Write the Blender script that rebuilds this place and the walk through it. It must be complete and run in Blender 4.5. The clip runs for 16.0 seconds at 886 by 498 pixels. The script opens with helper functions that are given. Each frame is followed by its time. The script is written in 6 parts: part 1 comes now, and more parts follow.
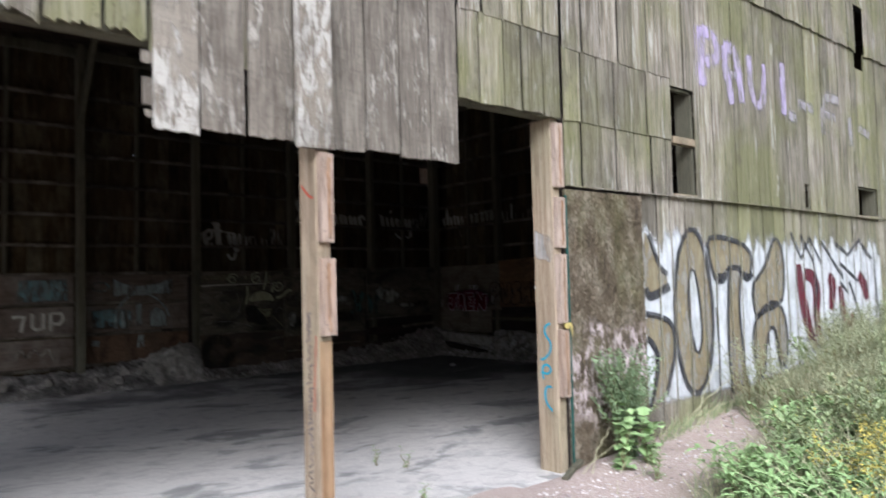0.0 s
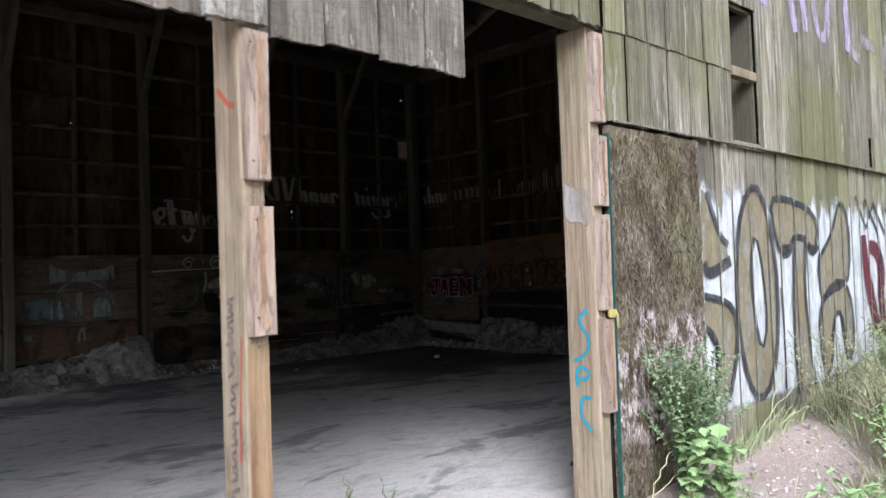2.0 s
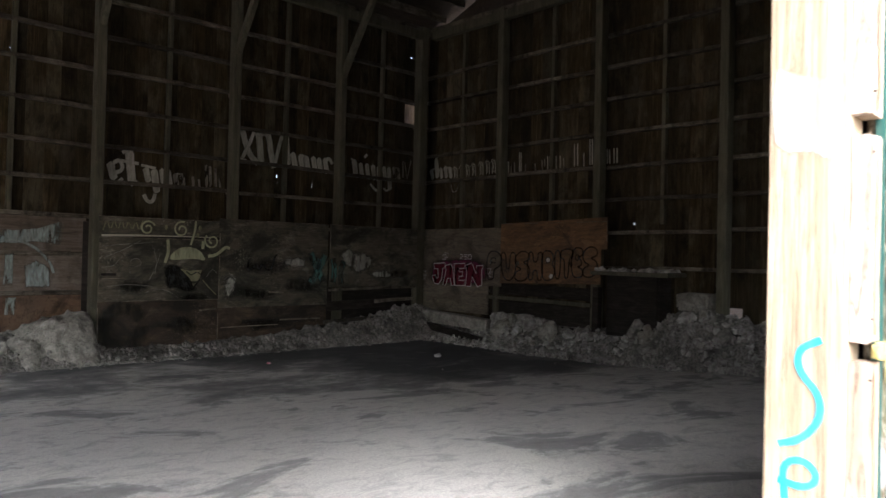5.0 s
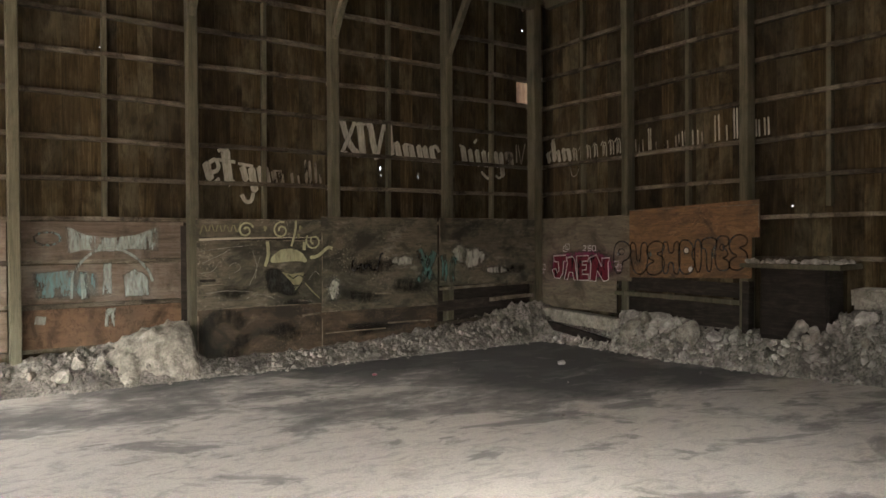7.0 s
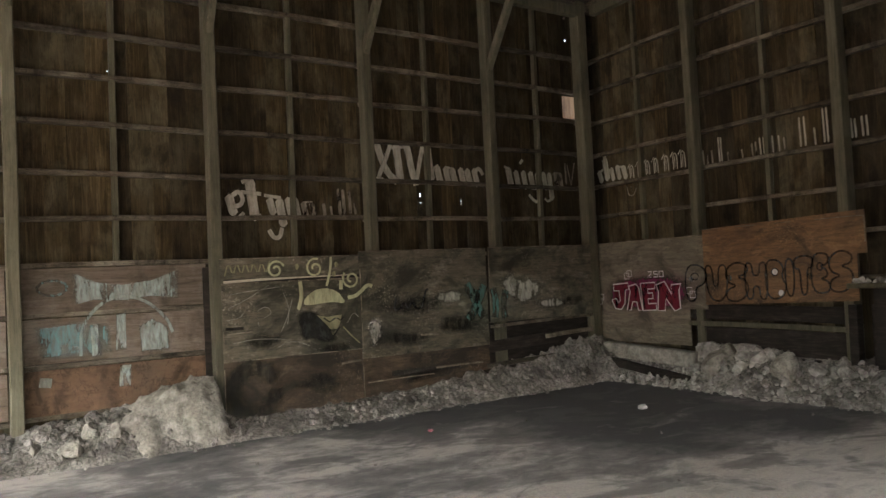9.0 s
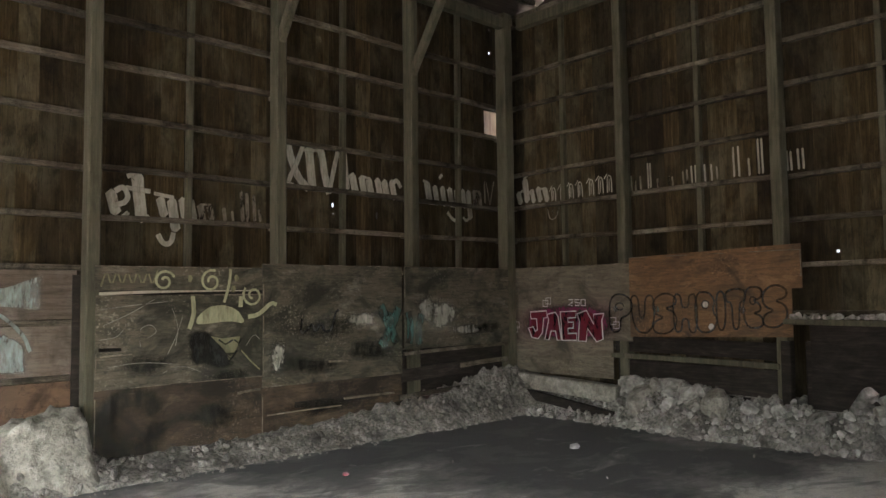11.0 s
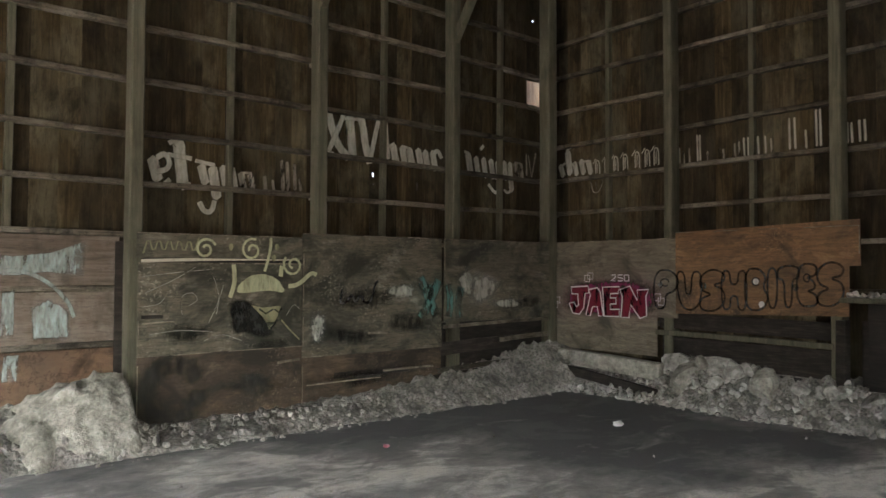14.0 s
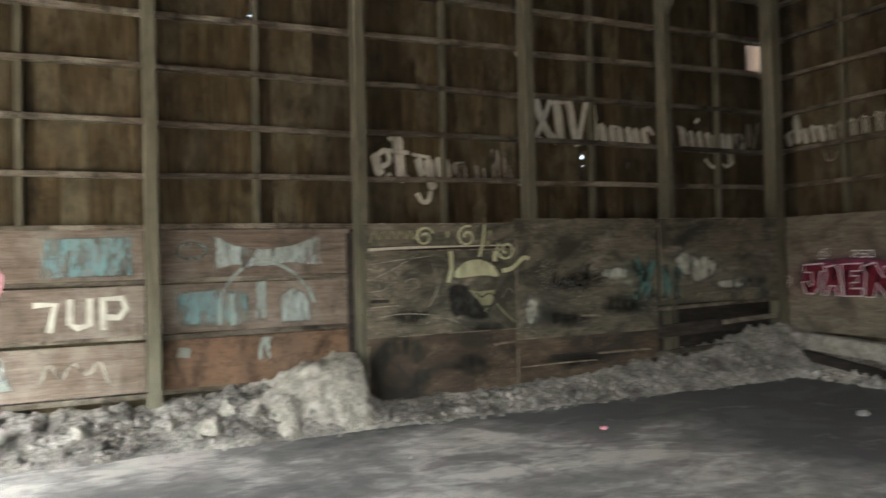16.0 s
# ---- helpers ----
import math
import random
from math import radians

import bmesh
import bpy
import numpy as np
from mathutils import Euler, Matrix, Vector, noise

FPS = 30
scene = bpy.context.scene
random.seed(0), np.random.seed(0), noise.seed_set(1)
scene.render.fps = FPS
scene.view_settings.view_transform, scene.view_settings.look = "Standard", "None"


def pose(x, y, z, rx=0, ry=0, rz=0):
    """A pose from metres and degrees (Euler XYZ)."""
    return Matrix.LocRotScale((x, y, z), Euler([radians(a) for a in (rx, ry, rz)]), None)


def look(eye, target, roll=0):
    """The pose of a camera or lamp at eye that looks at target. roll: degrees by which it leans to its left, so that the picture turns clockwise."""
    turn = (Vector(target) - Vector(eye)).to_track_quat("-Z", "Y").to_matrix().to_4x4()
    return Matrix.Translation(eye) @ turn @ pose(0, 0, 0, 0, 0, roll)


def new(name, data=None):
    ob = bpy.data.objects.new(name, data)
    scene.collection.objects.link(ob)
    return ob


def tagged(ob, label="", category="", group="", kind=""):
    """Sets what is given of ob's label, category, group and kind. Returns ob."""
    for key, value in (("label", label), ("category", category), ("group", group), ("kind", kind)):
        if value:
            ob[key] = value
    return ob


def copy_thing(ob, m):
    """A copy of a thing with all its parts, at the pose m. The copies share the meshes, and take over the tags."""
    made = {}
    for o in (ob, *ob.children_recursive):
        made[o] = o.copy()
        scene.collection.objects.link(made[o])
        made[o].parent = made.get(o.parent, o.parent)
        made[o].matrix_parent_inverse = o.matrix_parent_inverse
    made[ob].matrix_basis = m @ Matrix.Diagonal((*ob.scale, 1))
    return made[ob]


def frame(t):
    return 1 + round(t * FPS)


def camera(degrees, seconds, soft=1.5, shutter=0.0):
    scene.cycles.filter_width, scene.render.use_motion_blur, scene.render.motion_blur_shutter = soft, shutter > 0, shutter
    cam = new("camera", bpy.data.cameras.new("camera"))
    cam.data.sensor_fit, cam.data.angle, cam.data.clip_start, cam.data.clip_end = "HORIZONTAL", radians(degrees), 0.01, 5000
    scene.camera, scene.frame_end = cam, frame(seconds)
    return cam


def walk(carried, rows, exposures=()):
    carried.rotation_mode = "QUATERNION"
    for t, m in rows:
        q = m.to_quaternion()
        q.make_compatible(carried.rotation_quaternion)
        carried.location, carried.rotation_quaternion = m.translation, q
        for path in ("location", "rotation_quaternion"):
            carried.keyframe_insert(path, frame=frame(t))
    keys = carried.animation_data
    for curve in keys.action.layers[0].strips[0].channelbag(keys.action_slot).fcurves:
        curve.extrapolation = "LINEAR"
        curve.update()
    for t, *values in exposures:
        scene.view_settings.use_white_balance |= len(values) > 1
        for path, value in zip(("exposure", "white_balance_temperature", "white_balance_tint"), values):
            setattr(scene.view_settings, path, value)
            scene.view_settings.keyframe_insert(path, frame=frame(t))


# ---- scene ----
cam = camera(61.6, 16.0, soft=1.45, shutter=0.6)
PATH = [
    (0, (0.196, -0.221, 1.806), (1.508, 1.285, 1.9), -1.5),
    (0.5, (0.482, 0.107, 1.775), (1.871, 1.546, 1.804), -0.2),
    (1, (0.749, 0.438, 1.736), (2.121, 1.893, 1.754), -0.6),
    (1.5, (1.009, 0.787, 1.721), (2.328, 2.29, 1.748), -1.0),
    (2, (1.214, 1.126, 1.731), (2.573, 2.592, 1.788), -2.0),
    (2.5, (1.466, 1.459, 1.692), (2.897, 2.856, 1.697), -0.2),
    (3, (1.689, 1.791, 1.684), (3.075, 3.233, 1.687), -0.9),
    (3.5, (1.913, 2.119, 1.695), (3.34, 3.521, 1.698), -1.8),
    (4, (2.163, 2.384, 1.641), (3.607, 3.767, 1.666), -1.3),
    (4.2, (2.237, 2.531, 1.631), (3.671, 3.924, 1.668), 0.0),
    (6.3, (3.302, 3.556, 1.815), (4.6, 5.078, 1.809), 0.2),
    (6.5, (3.356, 3.683, 1.837), (4.647, 5.21, 1.83), -0.3),
    (7, (3.487, 3.951, 1.863), (4.608, 5.607, 1.839), -0.4),
    (7.5, (3.6, 4.169, 1.859), (4.745, 5.807, 1.783), 0.4),
    (8, (3.594, 4.609, 1.82), (4.781, 6.218, 1.876), 1.0),
    (8.5, (3.639, 4.952, 1.846), (4.79, 6.586, 1.916), -0.3),
    (9, (3.82, 5.345, 1.856), (4.904, 7.025, 1.925), -2.8),
    (9.5, (3.824, 5.711, 1.885), (5.068, 7.271, 2.019), -0.9),
    (9.7, (3.857, 5.856, 1.889), (5.158, 7.368, 2.044), -0.4),
    (12, (3.955, 6.791, 1.814), (5.31, 8.259, 1.916), -0.5),
    (12.5, (3.96, 6.813, 1.814), (5.302, 8.294, 1.894), -0.8),
    (13, (3.972, 6.821, 1.809), (5.302, 8.312, 1.882), -0.7),
    (13.5, (3.989, 6.796, 1.803), (5.305, 8.301, 1.87), -0.6),
    (14, (3.975, 6.78, 1.798), (5.262, 8.31, 1.856), 0.2),
    (14.5, (3.978, 6.775, 1.797), (5.22, 8.342, 1.841), 1.0),
    (15, (3.948, 6.773, 1.794), (5.127, 8.389, 1.833), 0.4),
    (15.5, (3.932, 6.74, 1.794), (4.977, 8.446, 1.825), -0.7),
    (16, (3.922, 6.682, 1.787), (4.73, 8.512, 1.809), -1.4),
]
# the clip's camera opens up as it goes from daylight into the dark shed
EXPOSURES = [(0, 0.53, 5400, 13), (2, 0.61, 5340, 13), (3, 0.8, 5260, 13), (4.2, 1.18, 5180, 11), (6.3, 3.95, 6550, 10), (8, 3.82, 6450, 10), (9.5, 3.87, 6150, 9), (12, 4.1, 5840, 5), (14.5, 4.15, 5840, 5), (16, 4.2, 5840, 5)]
walk(cam, [(t, look(eye, target, roll)) for t, eye, target, roll in PATH], EXPOSURES)

# ---- world and sun: a bright overcast day ----
world = bpy.data.worlds.new("sky")
scene.world = world
world.use_nodes = True
wn = world.node_tree.nodes
sky = wn.new("ShaderNodeTexSky")
sky.sky_type, sky.sun_disc = "NISHITA", False
sky.sun_elevation, sky.sun_rotation = radians(38), radians(218)
sky.air_density, sky.dust_density = 1.0, 7.0
veil = wn.new("ShaderNodeHueSaturation")
veil.inputs["Saturation"].default_value = 0.45
world.node_tree.links.new(sky.outputs[0], veil.inputs["Color"])
world.node_tree.links.new(veil.outputs[0], wn["Background"].inputs[0])
wn["Background"].inputs[1].default_value = 0.15
sun = new("sun", bpy.data.lights.new("sun", "SUN"))
sun.data.energy, sun.data.angle, sun.data.color = 1.8, radians(30), (1.0, 0.97, 0.93)
sun.matrix_world = look((0, 0, 20), (0 - 20 * math.cos(radians(38)) / math.sin(radians(38)) * -0.616, 20 * 0.788 * math.cos(radians(38)) / math.sin(radians(38)), 0))


# ---- materials ----
def material(name, build):
    m = bpy.data.materials.new(name)
    m.use_nodes = True
    nt = m.node_tree
    bsdf = nt.nodes["Principled BSDF"]
    build(Nodes(nt), bsdf)
    return m


class Nodes:
    """Short spellings for building node trees."""

    def __init__(self, nt):
        self.nt = nt
        self.geo = nt.nodes.new("ShaderNodeNewGeometry")
        self.info = nt.nodes.new("ShaderNodeObjectInfo")

    def link(self, a, b):
        self.nt.links.new(a, b)

    def place(self, scale=(1, 1, 1), shift=0.0):
        """World position, scaled, moved by the object's random number."""
        mul = self.nt.nodes.new("ShaderNodeVectorMath")
        mul.operation = "MULTIPLY"
        self.link(self.geo.outputs["Position"], mul.inputs[0])
        mul.inputs[1].default_value = scale
        if not shift:
            return mul.outputs[0]
        rnd = self.nt.nodes.new("ShaderNodeMath")
        rnd.operation = "MULTIPLY"
        self.link(self.info.outputs["Random"], rnd.inputs[0])
        rnd.inputs[1].default_value = shift
        add = self.nt.nodes.new("ShaderNodeVectorMath")
        self.link(mul.outputs[0], add.inputs[0])
        self.link(rnd.outputs[0], add.inputs[1])
        return add.outputs[0]

    def noise(self, where, scale, detail=4.0, rough=0.55, warp=0.0):
        n = self.nt.nodes.new("ShaderNodeTexNoise")
        self.link(where, n.inputs["Vector"])
        n.inputs["Scale"].default_value, n.inputs["Detail"].default_value = scale, detail
        n.inputs["Roughness"].default_value, n.inputs["Distortion"].default_value = rough, warp
        return n.outputs["Fac"]

    def cells(self, where, scale):
        n = self.nt.nodes.new("ShaderNodeTexVoronoi")
        self.link(where, n.inputs["Vector"])
        n.inputs["Scale"].default_value = scale
        return n.outputs["Distance"], n.outputs["Color"]

    def ramp(self, fac, stops):
        r = self.nt.nodes.new("ShaderNodeValToRGB")
        self.link(fac, r.inputs[0])
        els = r.color_ramp.elements
        while len(els) < len(stops):
            els.new(0.5)
        for el, (p, c) in zip(els, stops):
            el.position = p
            el.color = (c, c, c, 1) if isinstance(c, (int, float)) else (*c, 1)
        return r.outputs[0]

    def mix(self, fac, a, b, how="MIX"):
        n = self.nt.nodes.new("ShaderNodeMix")
        n.data_type, n.blend_type = "RGBA", how
        for i, v in ((0, fac), (6, a), (7, b)):
            sock = n.inputs[i]
            if isinstance(v, (int, float)):
                sock.default_value = (v, v, v, 1) if i else v
            elif isinstance(v, tuple):
                sock.default_value = (*v, 1)
            else:
                self.link(v, sock)
        return n.outputs[2]

    def maths(self, how, a, b):
        n = self.nt.nodes.new("ShaderNodeMath")
        n.operation = how
        for sock, v in zip(n.inputs, (a, b)):
            if isinstance(v, (int, float)):
                sock.default_value = v
            else:
                self.link(v, sock)
        return n.outputs[0]

    def axis(self, i):
        n = self.nt.nodes.new("ShaderNodeSeparateXYZ")
        self.link(self.geo.outputs["Position"], n.inputs[0])
        return n.outputs[i]

    def bump(self, bsdf, height, strength=0.5, distance=0.01):
        n = self.nt.nodes.new("ShaderNodeBump")
        n.inputs["Strength"].default_value, n.inputs["Distance"].default_value = strength, distance
        self.link(height, n.inputs["Height"])
        self.link(n.outputs[0], bsdf.inputs["Normal"])

    def colour(self, bsdf, c, rough=0.85, spec=0.25):
        self.link(c, bsdf.inputs["Base Color"])
        bsdf.inputs["Roughness"].default_value = rough
        bsdf.inputs["Specular IOR Level"].default_value = spec


def wood(dark, mid, light, stain, stain_amount=0.5, grain=(28, 28, 1.1), bump=0.5, rough=0.85, vary=0.35, soot=0.35):
    """Weathered timber: fine grain along one axis, stains in patches, dark dirt, each piece a little lighter or darker."""

    def build(n, bsdf):
        long_way = min(grain)
        fine = n.noise(n.place(tuple(g * (2.4 if g > long_way else 1.5) for g in grain), 37.0), 1.0, 5, 0.65, 0.5)
        broad = n.noise(n.place(tuple(g * (0.45 if g > long_way else 1.3) for g in grain), 19.0), 1.0, 6, 0.6, 0.8)
        g = n.mix(0.55, fine, broad)
        c = n.ramp(g, [(0.30, dark), (0.5, mid), (0.70, light)])
        blotch = n.noise(n.place((1.1, 1.1, 0.7), 6.0), 1.3, 6, 0.65)
        c = n.mix(n.ramp(blotch, [(0.62 - 0.3 * stain_amount, 0.0), (0.82 - 0.2 * stain_amount, min(1.0, stain_amount + 0.25))]), c, stain)
        grime = n.noise(n.place((2.6, 2.6, 1.5), 3.0), 1.2, 8, 0.68, 0.4)
        c = n.mix(n.ramp(grime, [(0.50, 0.0), (0.68, soot)]), c, tuple(v * 0.35 for v in dark))
        check = n.noise(n.place(tuple(g * (0.8 if g > long_way else 1.6) for g in grain), 23.0), 1.0, 7, 0.7, 0.3)
        crack = n.ramp(check, [(0.470, 0.0), (0.488, 0.9 * soot), (0.506, 0.0)])
        c = n.mix(crack, c, tuple(v * 0.3 for v in dark))
        tone = n.ramp(n.info.outputs["Random"], [(0.0, 1 - vary), (1.0, 1.0)])
        c = n.mix(1.0, c, tone, "MULTIPLY")
        n.colour(bsdf, c, rough)
        n.bump(bsdf, n.mix(0.4, g, n.ramp(check, [(0.46, 1.0), (0.488, 0.0), (0.515, 1.0)])), bump, 0.005)

    return build


def flaking(dark, mid, light, coat, share):
    """Upright boards with an old coat left in small flakes and drifts, hair cracks across and black checks along."""

    def build(n, bsdf):
        fine = n.noise(n.place((95, 95, 3.5), 31.0), 1.0, 5, 0.65, 0.4)
        broad = n.noise(n.place((15, 15, 1.8), 17.0), 1.0, 6, 0.64, 0.6)
        g = n.mix(0.5, fine, broad)
        c = n.ramp(g, [(0.34, dark), (0.5, mid), (0.66, light)])
        flake = n.noise(n.place((24, 24, 6), 7.0), 1.0, 9, 0.76, 0.4)
        drift = n.noise(n.place((2.4, 2.4, 1.1), 5.0), 1.0, 5, 0.6)
        amount = n.maths("ADD", flake, n.maths("MULTIPLY", n.maths("SUBTRACT", drift, 0.5), 0.7))
        left = n.ramp(amount, [(share, 0.0), (share + 0.03, 1.0)])
        c = n.mix(left, c, n.mix(fine, tuple(v * 0.72 for v in coat), coat))
        grime = n.noise(n.place((3.5, 3.5, 2.0), 3.0), 1.2, 8, 0.7, 0.4)
        c = n.mix(n.ramp(grime, [(0.5, 0.0), (0.68, 0.65)]), c, dark)
        across = n.noise(n.place((2.6, 2.6, 26), 13.0), 1.0, 7, 0.68, 0.5)
        c = n.mix(n.ramp(across, [(0.478, 0.0), (0.49, 0.6), (0.502, 0.0)]), c, tuple(v * 0.5 for v in dark))
        n.colour(bsdf, c, 0.88)
        n.bump(bsdf, n.mix(0.5, left, g), 1.0, 0.006)

    return build


def weathered_boards(n, bsdf):
    """Grey boards gone silver in streaks, with moss and algae in drifts, flaked bark and black checks."""
    fine = n.noise(n.place((70, 70, 1.8), 37.0), 1.0, 5, 0.65, 0.5)
    broad = n.noise(n.place((13, 13, 1.2), 19.0), 1.0, 6, 0.62, 0.8)
    g = n.mix(0.5, fine, broad)
    c = n.ramp(g, [(0.34, (0.075, 0.067, 0.048)), (0.48, (0.24, 0.207, 0.152)), (0.64, (0.50, 0.45, 0.37))])
    drift = n.noise(n.place((1.0, 1.0, 0.8)), 0.9, 6, 0.62, 0.6)
    moss = n.mix(fine, (0.14, 0.14, 0.05), (0.28, 0.275, 0.125))
    c = n.mix(n.ramp(drift, [(0.40, 0.0), (0.60, 0.78)]), c, moss)
    dark = n.noise(n.place((1.6, 1.6, 1.0), 4.0), 1.1, 7, 0.66, 0.5)
    c = n.mix(n.ramp(dark, [(0.52, 0.0), (0.68, 0.7)]), c, (0.125, 0.113, 0.078))
    pale = n.noise(n.place((6, 6, 0.9), 11.0), 1.3, 7, 0.68, 0.4)
    c = n.mix(n.ramp(pale, [(0.60, 0.0), (0.66, 0.7)]), c, (0.55, 0.53, 0.45))
    chip = n.noise(n.place((9, 9, 12), 7.0), 1.6, 7, 0.72, 0.8)
    c = n.mix(n.ramp(chip, [(0.66, 0.0), (0.69, 0.75)]), c, (0.085, 0.072, 0.05))
    check = n.noise(n.place((24, 24, 1.5), 23.0), 1.0, 7, 0.7, 0.3)
    c = n.mix(n.ramp(check, [(0.474, 0.0), (0.488, 0.75), (0.502, 0.0)]), c, (0.045, 0.038, 0.026))
    tone = n.ramp(n.info.outputs["Random"], [(0.0, 0.55), (1.0, 0.95)])
    n.colour(bsdf, n.mix(1.0, c, tone, "MULTIPLY"), 0.88)
    n.bump(bsdf, n.mix(0.5, g, n.ramp(chip, [(0.62, 1.0), (0.69, 0.0)])), 0.9, 0.007)


def old_ply(panel, scuffed, black, soot=0.5, scuff=0.5):
    """Old plywood: veneer drawn out sideways, soot in clouds, scuffs and peeled strips."""

    def build(n, bsdf):
        veneer = n.noise(n.place((3, 3, 16), 7.0), 1.0, 7, 0.68, 0.6)
        c = n.mix(n.ramp(veneer, [(0.35, 0.0), (0.65, 1.0)]), tuple(v * 0.6 for v in panel), panel)
        wear = n.noise(n.place((1.6, 1.6, 3.2), 5.0), 1.5, 8, 0.7, 0.5)
        c = n.mix(n.ramp(wear, [(0.56, 0.0), (0.66, scuff)]), c, scuffed)
        cloud = n.noise(n.place((0.9, 0.9, 1.3), 3.0), 1.5, 7, 0.66, 0.6)
        c = n.mix(n.ramp(cloud, [(0.60 - 0.25 * soot, 0.0), (0.70 - 0.15 * soot, 0.9)]), c, black)
        line = n.ramp(n.noise(n.place((1.2, 1.2, 14), 9.0), 1.0, 6, 0.65), [(0.475, 0.0), (0.49, 0.85), (0.505, 0.0)])
        c = n.mix(line, c, black)
        speck = n.noise(n.place((30, 30, 34), 15.0), 1.0, 6, 0.72)
        where = n.noise(n.place((1.4, 1.4, 1.6), 21.0), 1.0, 5, 0.6)
        fleck = n.maths("MULTIPLY", n.ramp(speck, [(0.55, 0.0), (0.63, 1.0)]), n.ramp(where, [(0.48, 0.0), (0.64, scuff * 0.8)]))
        c = n.mix(fleck, c, tuple(min(0.5, v * 1.7) for v in scuffed))
        smoke = n.noise(n.place((2.2, 2.2, 5), 27.0), 1.2, 8, 0.7, 0.9)
        c = n.mix(n.ramp(smoke, [(0.5, 0.0), (0.66, 0.75 * soot)]), c, tuple(v * 1.3 for v in black))
        n.colour(bsdf, c, 0.85)
        n.bump(bsdf, n.mix(0.5, veneer, wear), 0.6, 0.006)

    return build


def paint(base, faded, wear=0.45, rough=0.7, solid=False):
    """Old spray paint, thin at the edges of a stroke and worn through in streaks; solid: a coat all over."""

    def build(n, bsdf):
        w = n.noise(n.place((9, 9, 2.2)), 2.2, 6, 0.7)
        n.colour(bsdf, n.mix(n.ramp(w, [(0.65 - wear * 0.35, 0.0), (0.85 - wear * 0.3, 0.85)]), base, faded), rough)
        if solid:
            return
        att = n.nt.nodes.new("ShaderNodeAttribute")
        att.attribute_name = "paint_amount"
        speck = n.noise(n.place((14, 14, 7)), 2.5, 6, 0.7)
        soft = n.ramp(n.maths("ADD", att.outputs["Fac"], n.maths("MULTIPLY", n.maths("SUBTRACT", speck, 0.5), 1.1)), [(0.2, 0.0), (0.8, 1.0)])
        worn = n.ramp(n.noise(n.place((5, 5, 1.6)), 1.6, 7, 0.72), [(0.30, 1 - wear), (0.56, 1.0 - 0.2 * wear)])
        n.link(n.maths("MULTIPLY", soft, worn), bsdf.inputs["Alpha"])

    return build


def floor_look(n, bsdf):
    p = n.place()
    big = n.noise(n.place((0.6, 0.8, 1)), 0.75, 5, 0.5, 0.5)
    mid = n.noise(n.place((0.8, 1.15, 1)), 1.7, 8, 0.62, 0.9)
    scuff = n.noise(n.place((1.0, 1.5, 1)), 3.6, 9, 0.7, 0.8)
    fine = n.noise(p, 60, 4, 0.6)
    # dusty floor, with the doorway light's fall-off painted in: paler near, darker inside
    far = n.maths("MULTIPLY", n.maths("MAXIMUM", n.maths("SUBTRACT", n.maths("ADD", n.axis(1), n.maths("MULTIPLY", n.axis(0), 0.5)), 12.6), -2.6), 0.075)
    # painted light edges: darker along the end wall, paler towards the open side
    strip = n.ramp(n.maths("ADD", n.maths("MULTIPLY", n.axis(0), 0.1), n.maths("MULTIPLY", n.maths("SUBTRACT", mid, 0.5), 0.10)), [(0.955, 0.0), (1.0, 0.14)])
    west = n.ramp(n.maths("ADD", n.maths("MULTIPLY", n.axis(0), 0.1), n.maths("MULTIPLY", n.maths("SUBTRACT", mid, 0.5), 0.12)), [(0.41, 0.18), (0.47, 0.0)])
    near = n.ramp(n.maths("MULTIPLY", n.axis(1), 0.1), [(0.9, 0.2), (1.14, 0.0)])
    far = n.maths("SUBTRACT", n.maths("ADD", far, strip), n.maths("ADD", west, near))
    dust_and_light = n.maths("SUBTRACT", n.maths("ADD", n.maths("ADD", n.maths("MULTIPLY", big, 1.3), n.maths("MULTIPLY", mid, 0.6)), n.maths("MULTIPLY", scuff, 0.25)), far)
    c = n.mix(n.ramp(dust_and_light, [(0.62, 0.0), (0.86, 0.36), (1.16, 1.0)]), (0.105, 0.103, 0.10), (0.60, 0.56, 0.50))
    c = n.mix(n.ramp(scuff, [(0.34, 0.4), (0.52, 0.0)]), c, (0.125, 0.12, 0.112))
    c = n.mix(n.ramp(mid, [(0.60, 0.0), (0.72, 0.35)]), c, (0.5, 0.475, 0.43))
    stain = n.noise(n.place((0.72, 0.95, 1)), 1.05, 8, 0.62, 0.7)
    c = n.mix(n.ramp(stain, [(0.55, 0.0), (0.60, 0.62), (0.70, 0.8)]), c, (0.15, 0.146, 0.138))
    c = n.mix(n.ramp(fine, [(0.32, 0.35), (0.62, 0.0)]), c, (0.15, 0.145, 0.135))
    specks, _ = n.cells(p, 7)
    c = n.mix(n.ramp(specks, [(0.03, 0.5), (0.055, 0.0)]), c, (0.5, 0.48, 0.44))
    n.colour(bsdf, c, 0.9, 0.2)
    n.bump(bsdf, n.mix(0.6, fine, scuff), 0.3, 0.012)


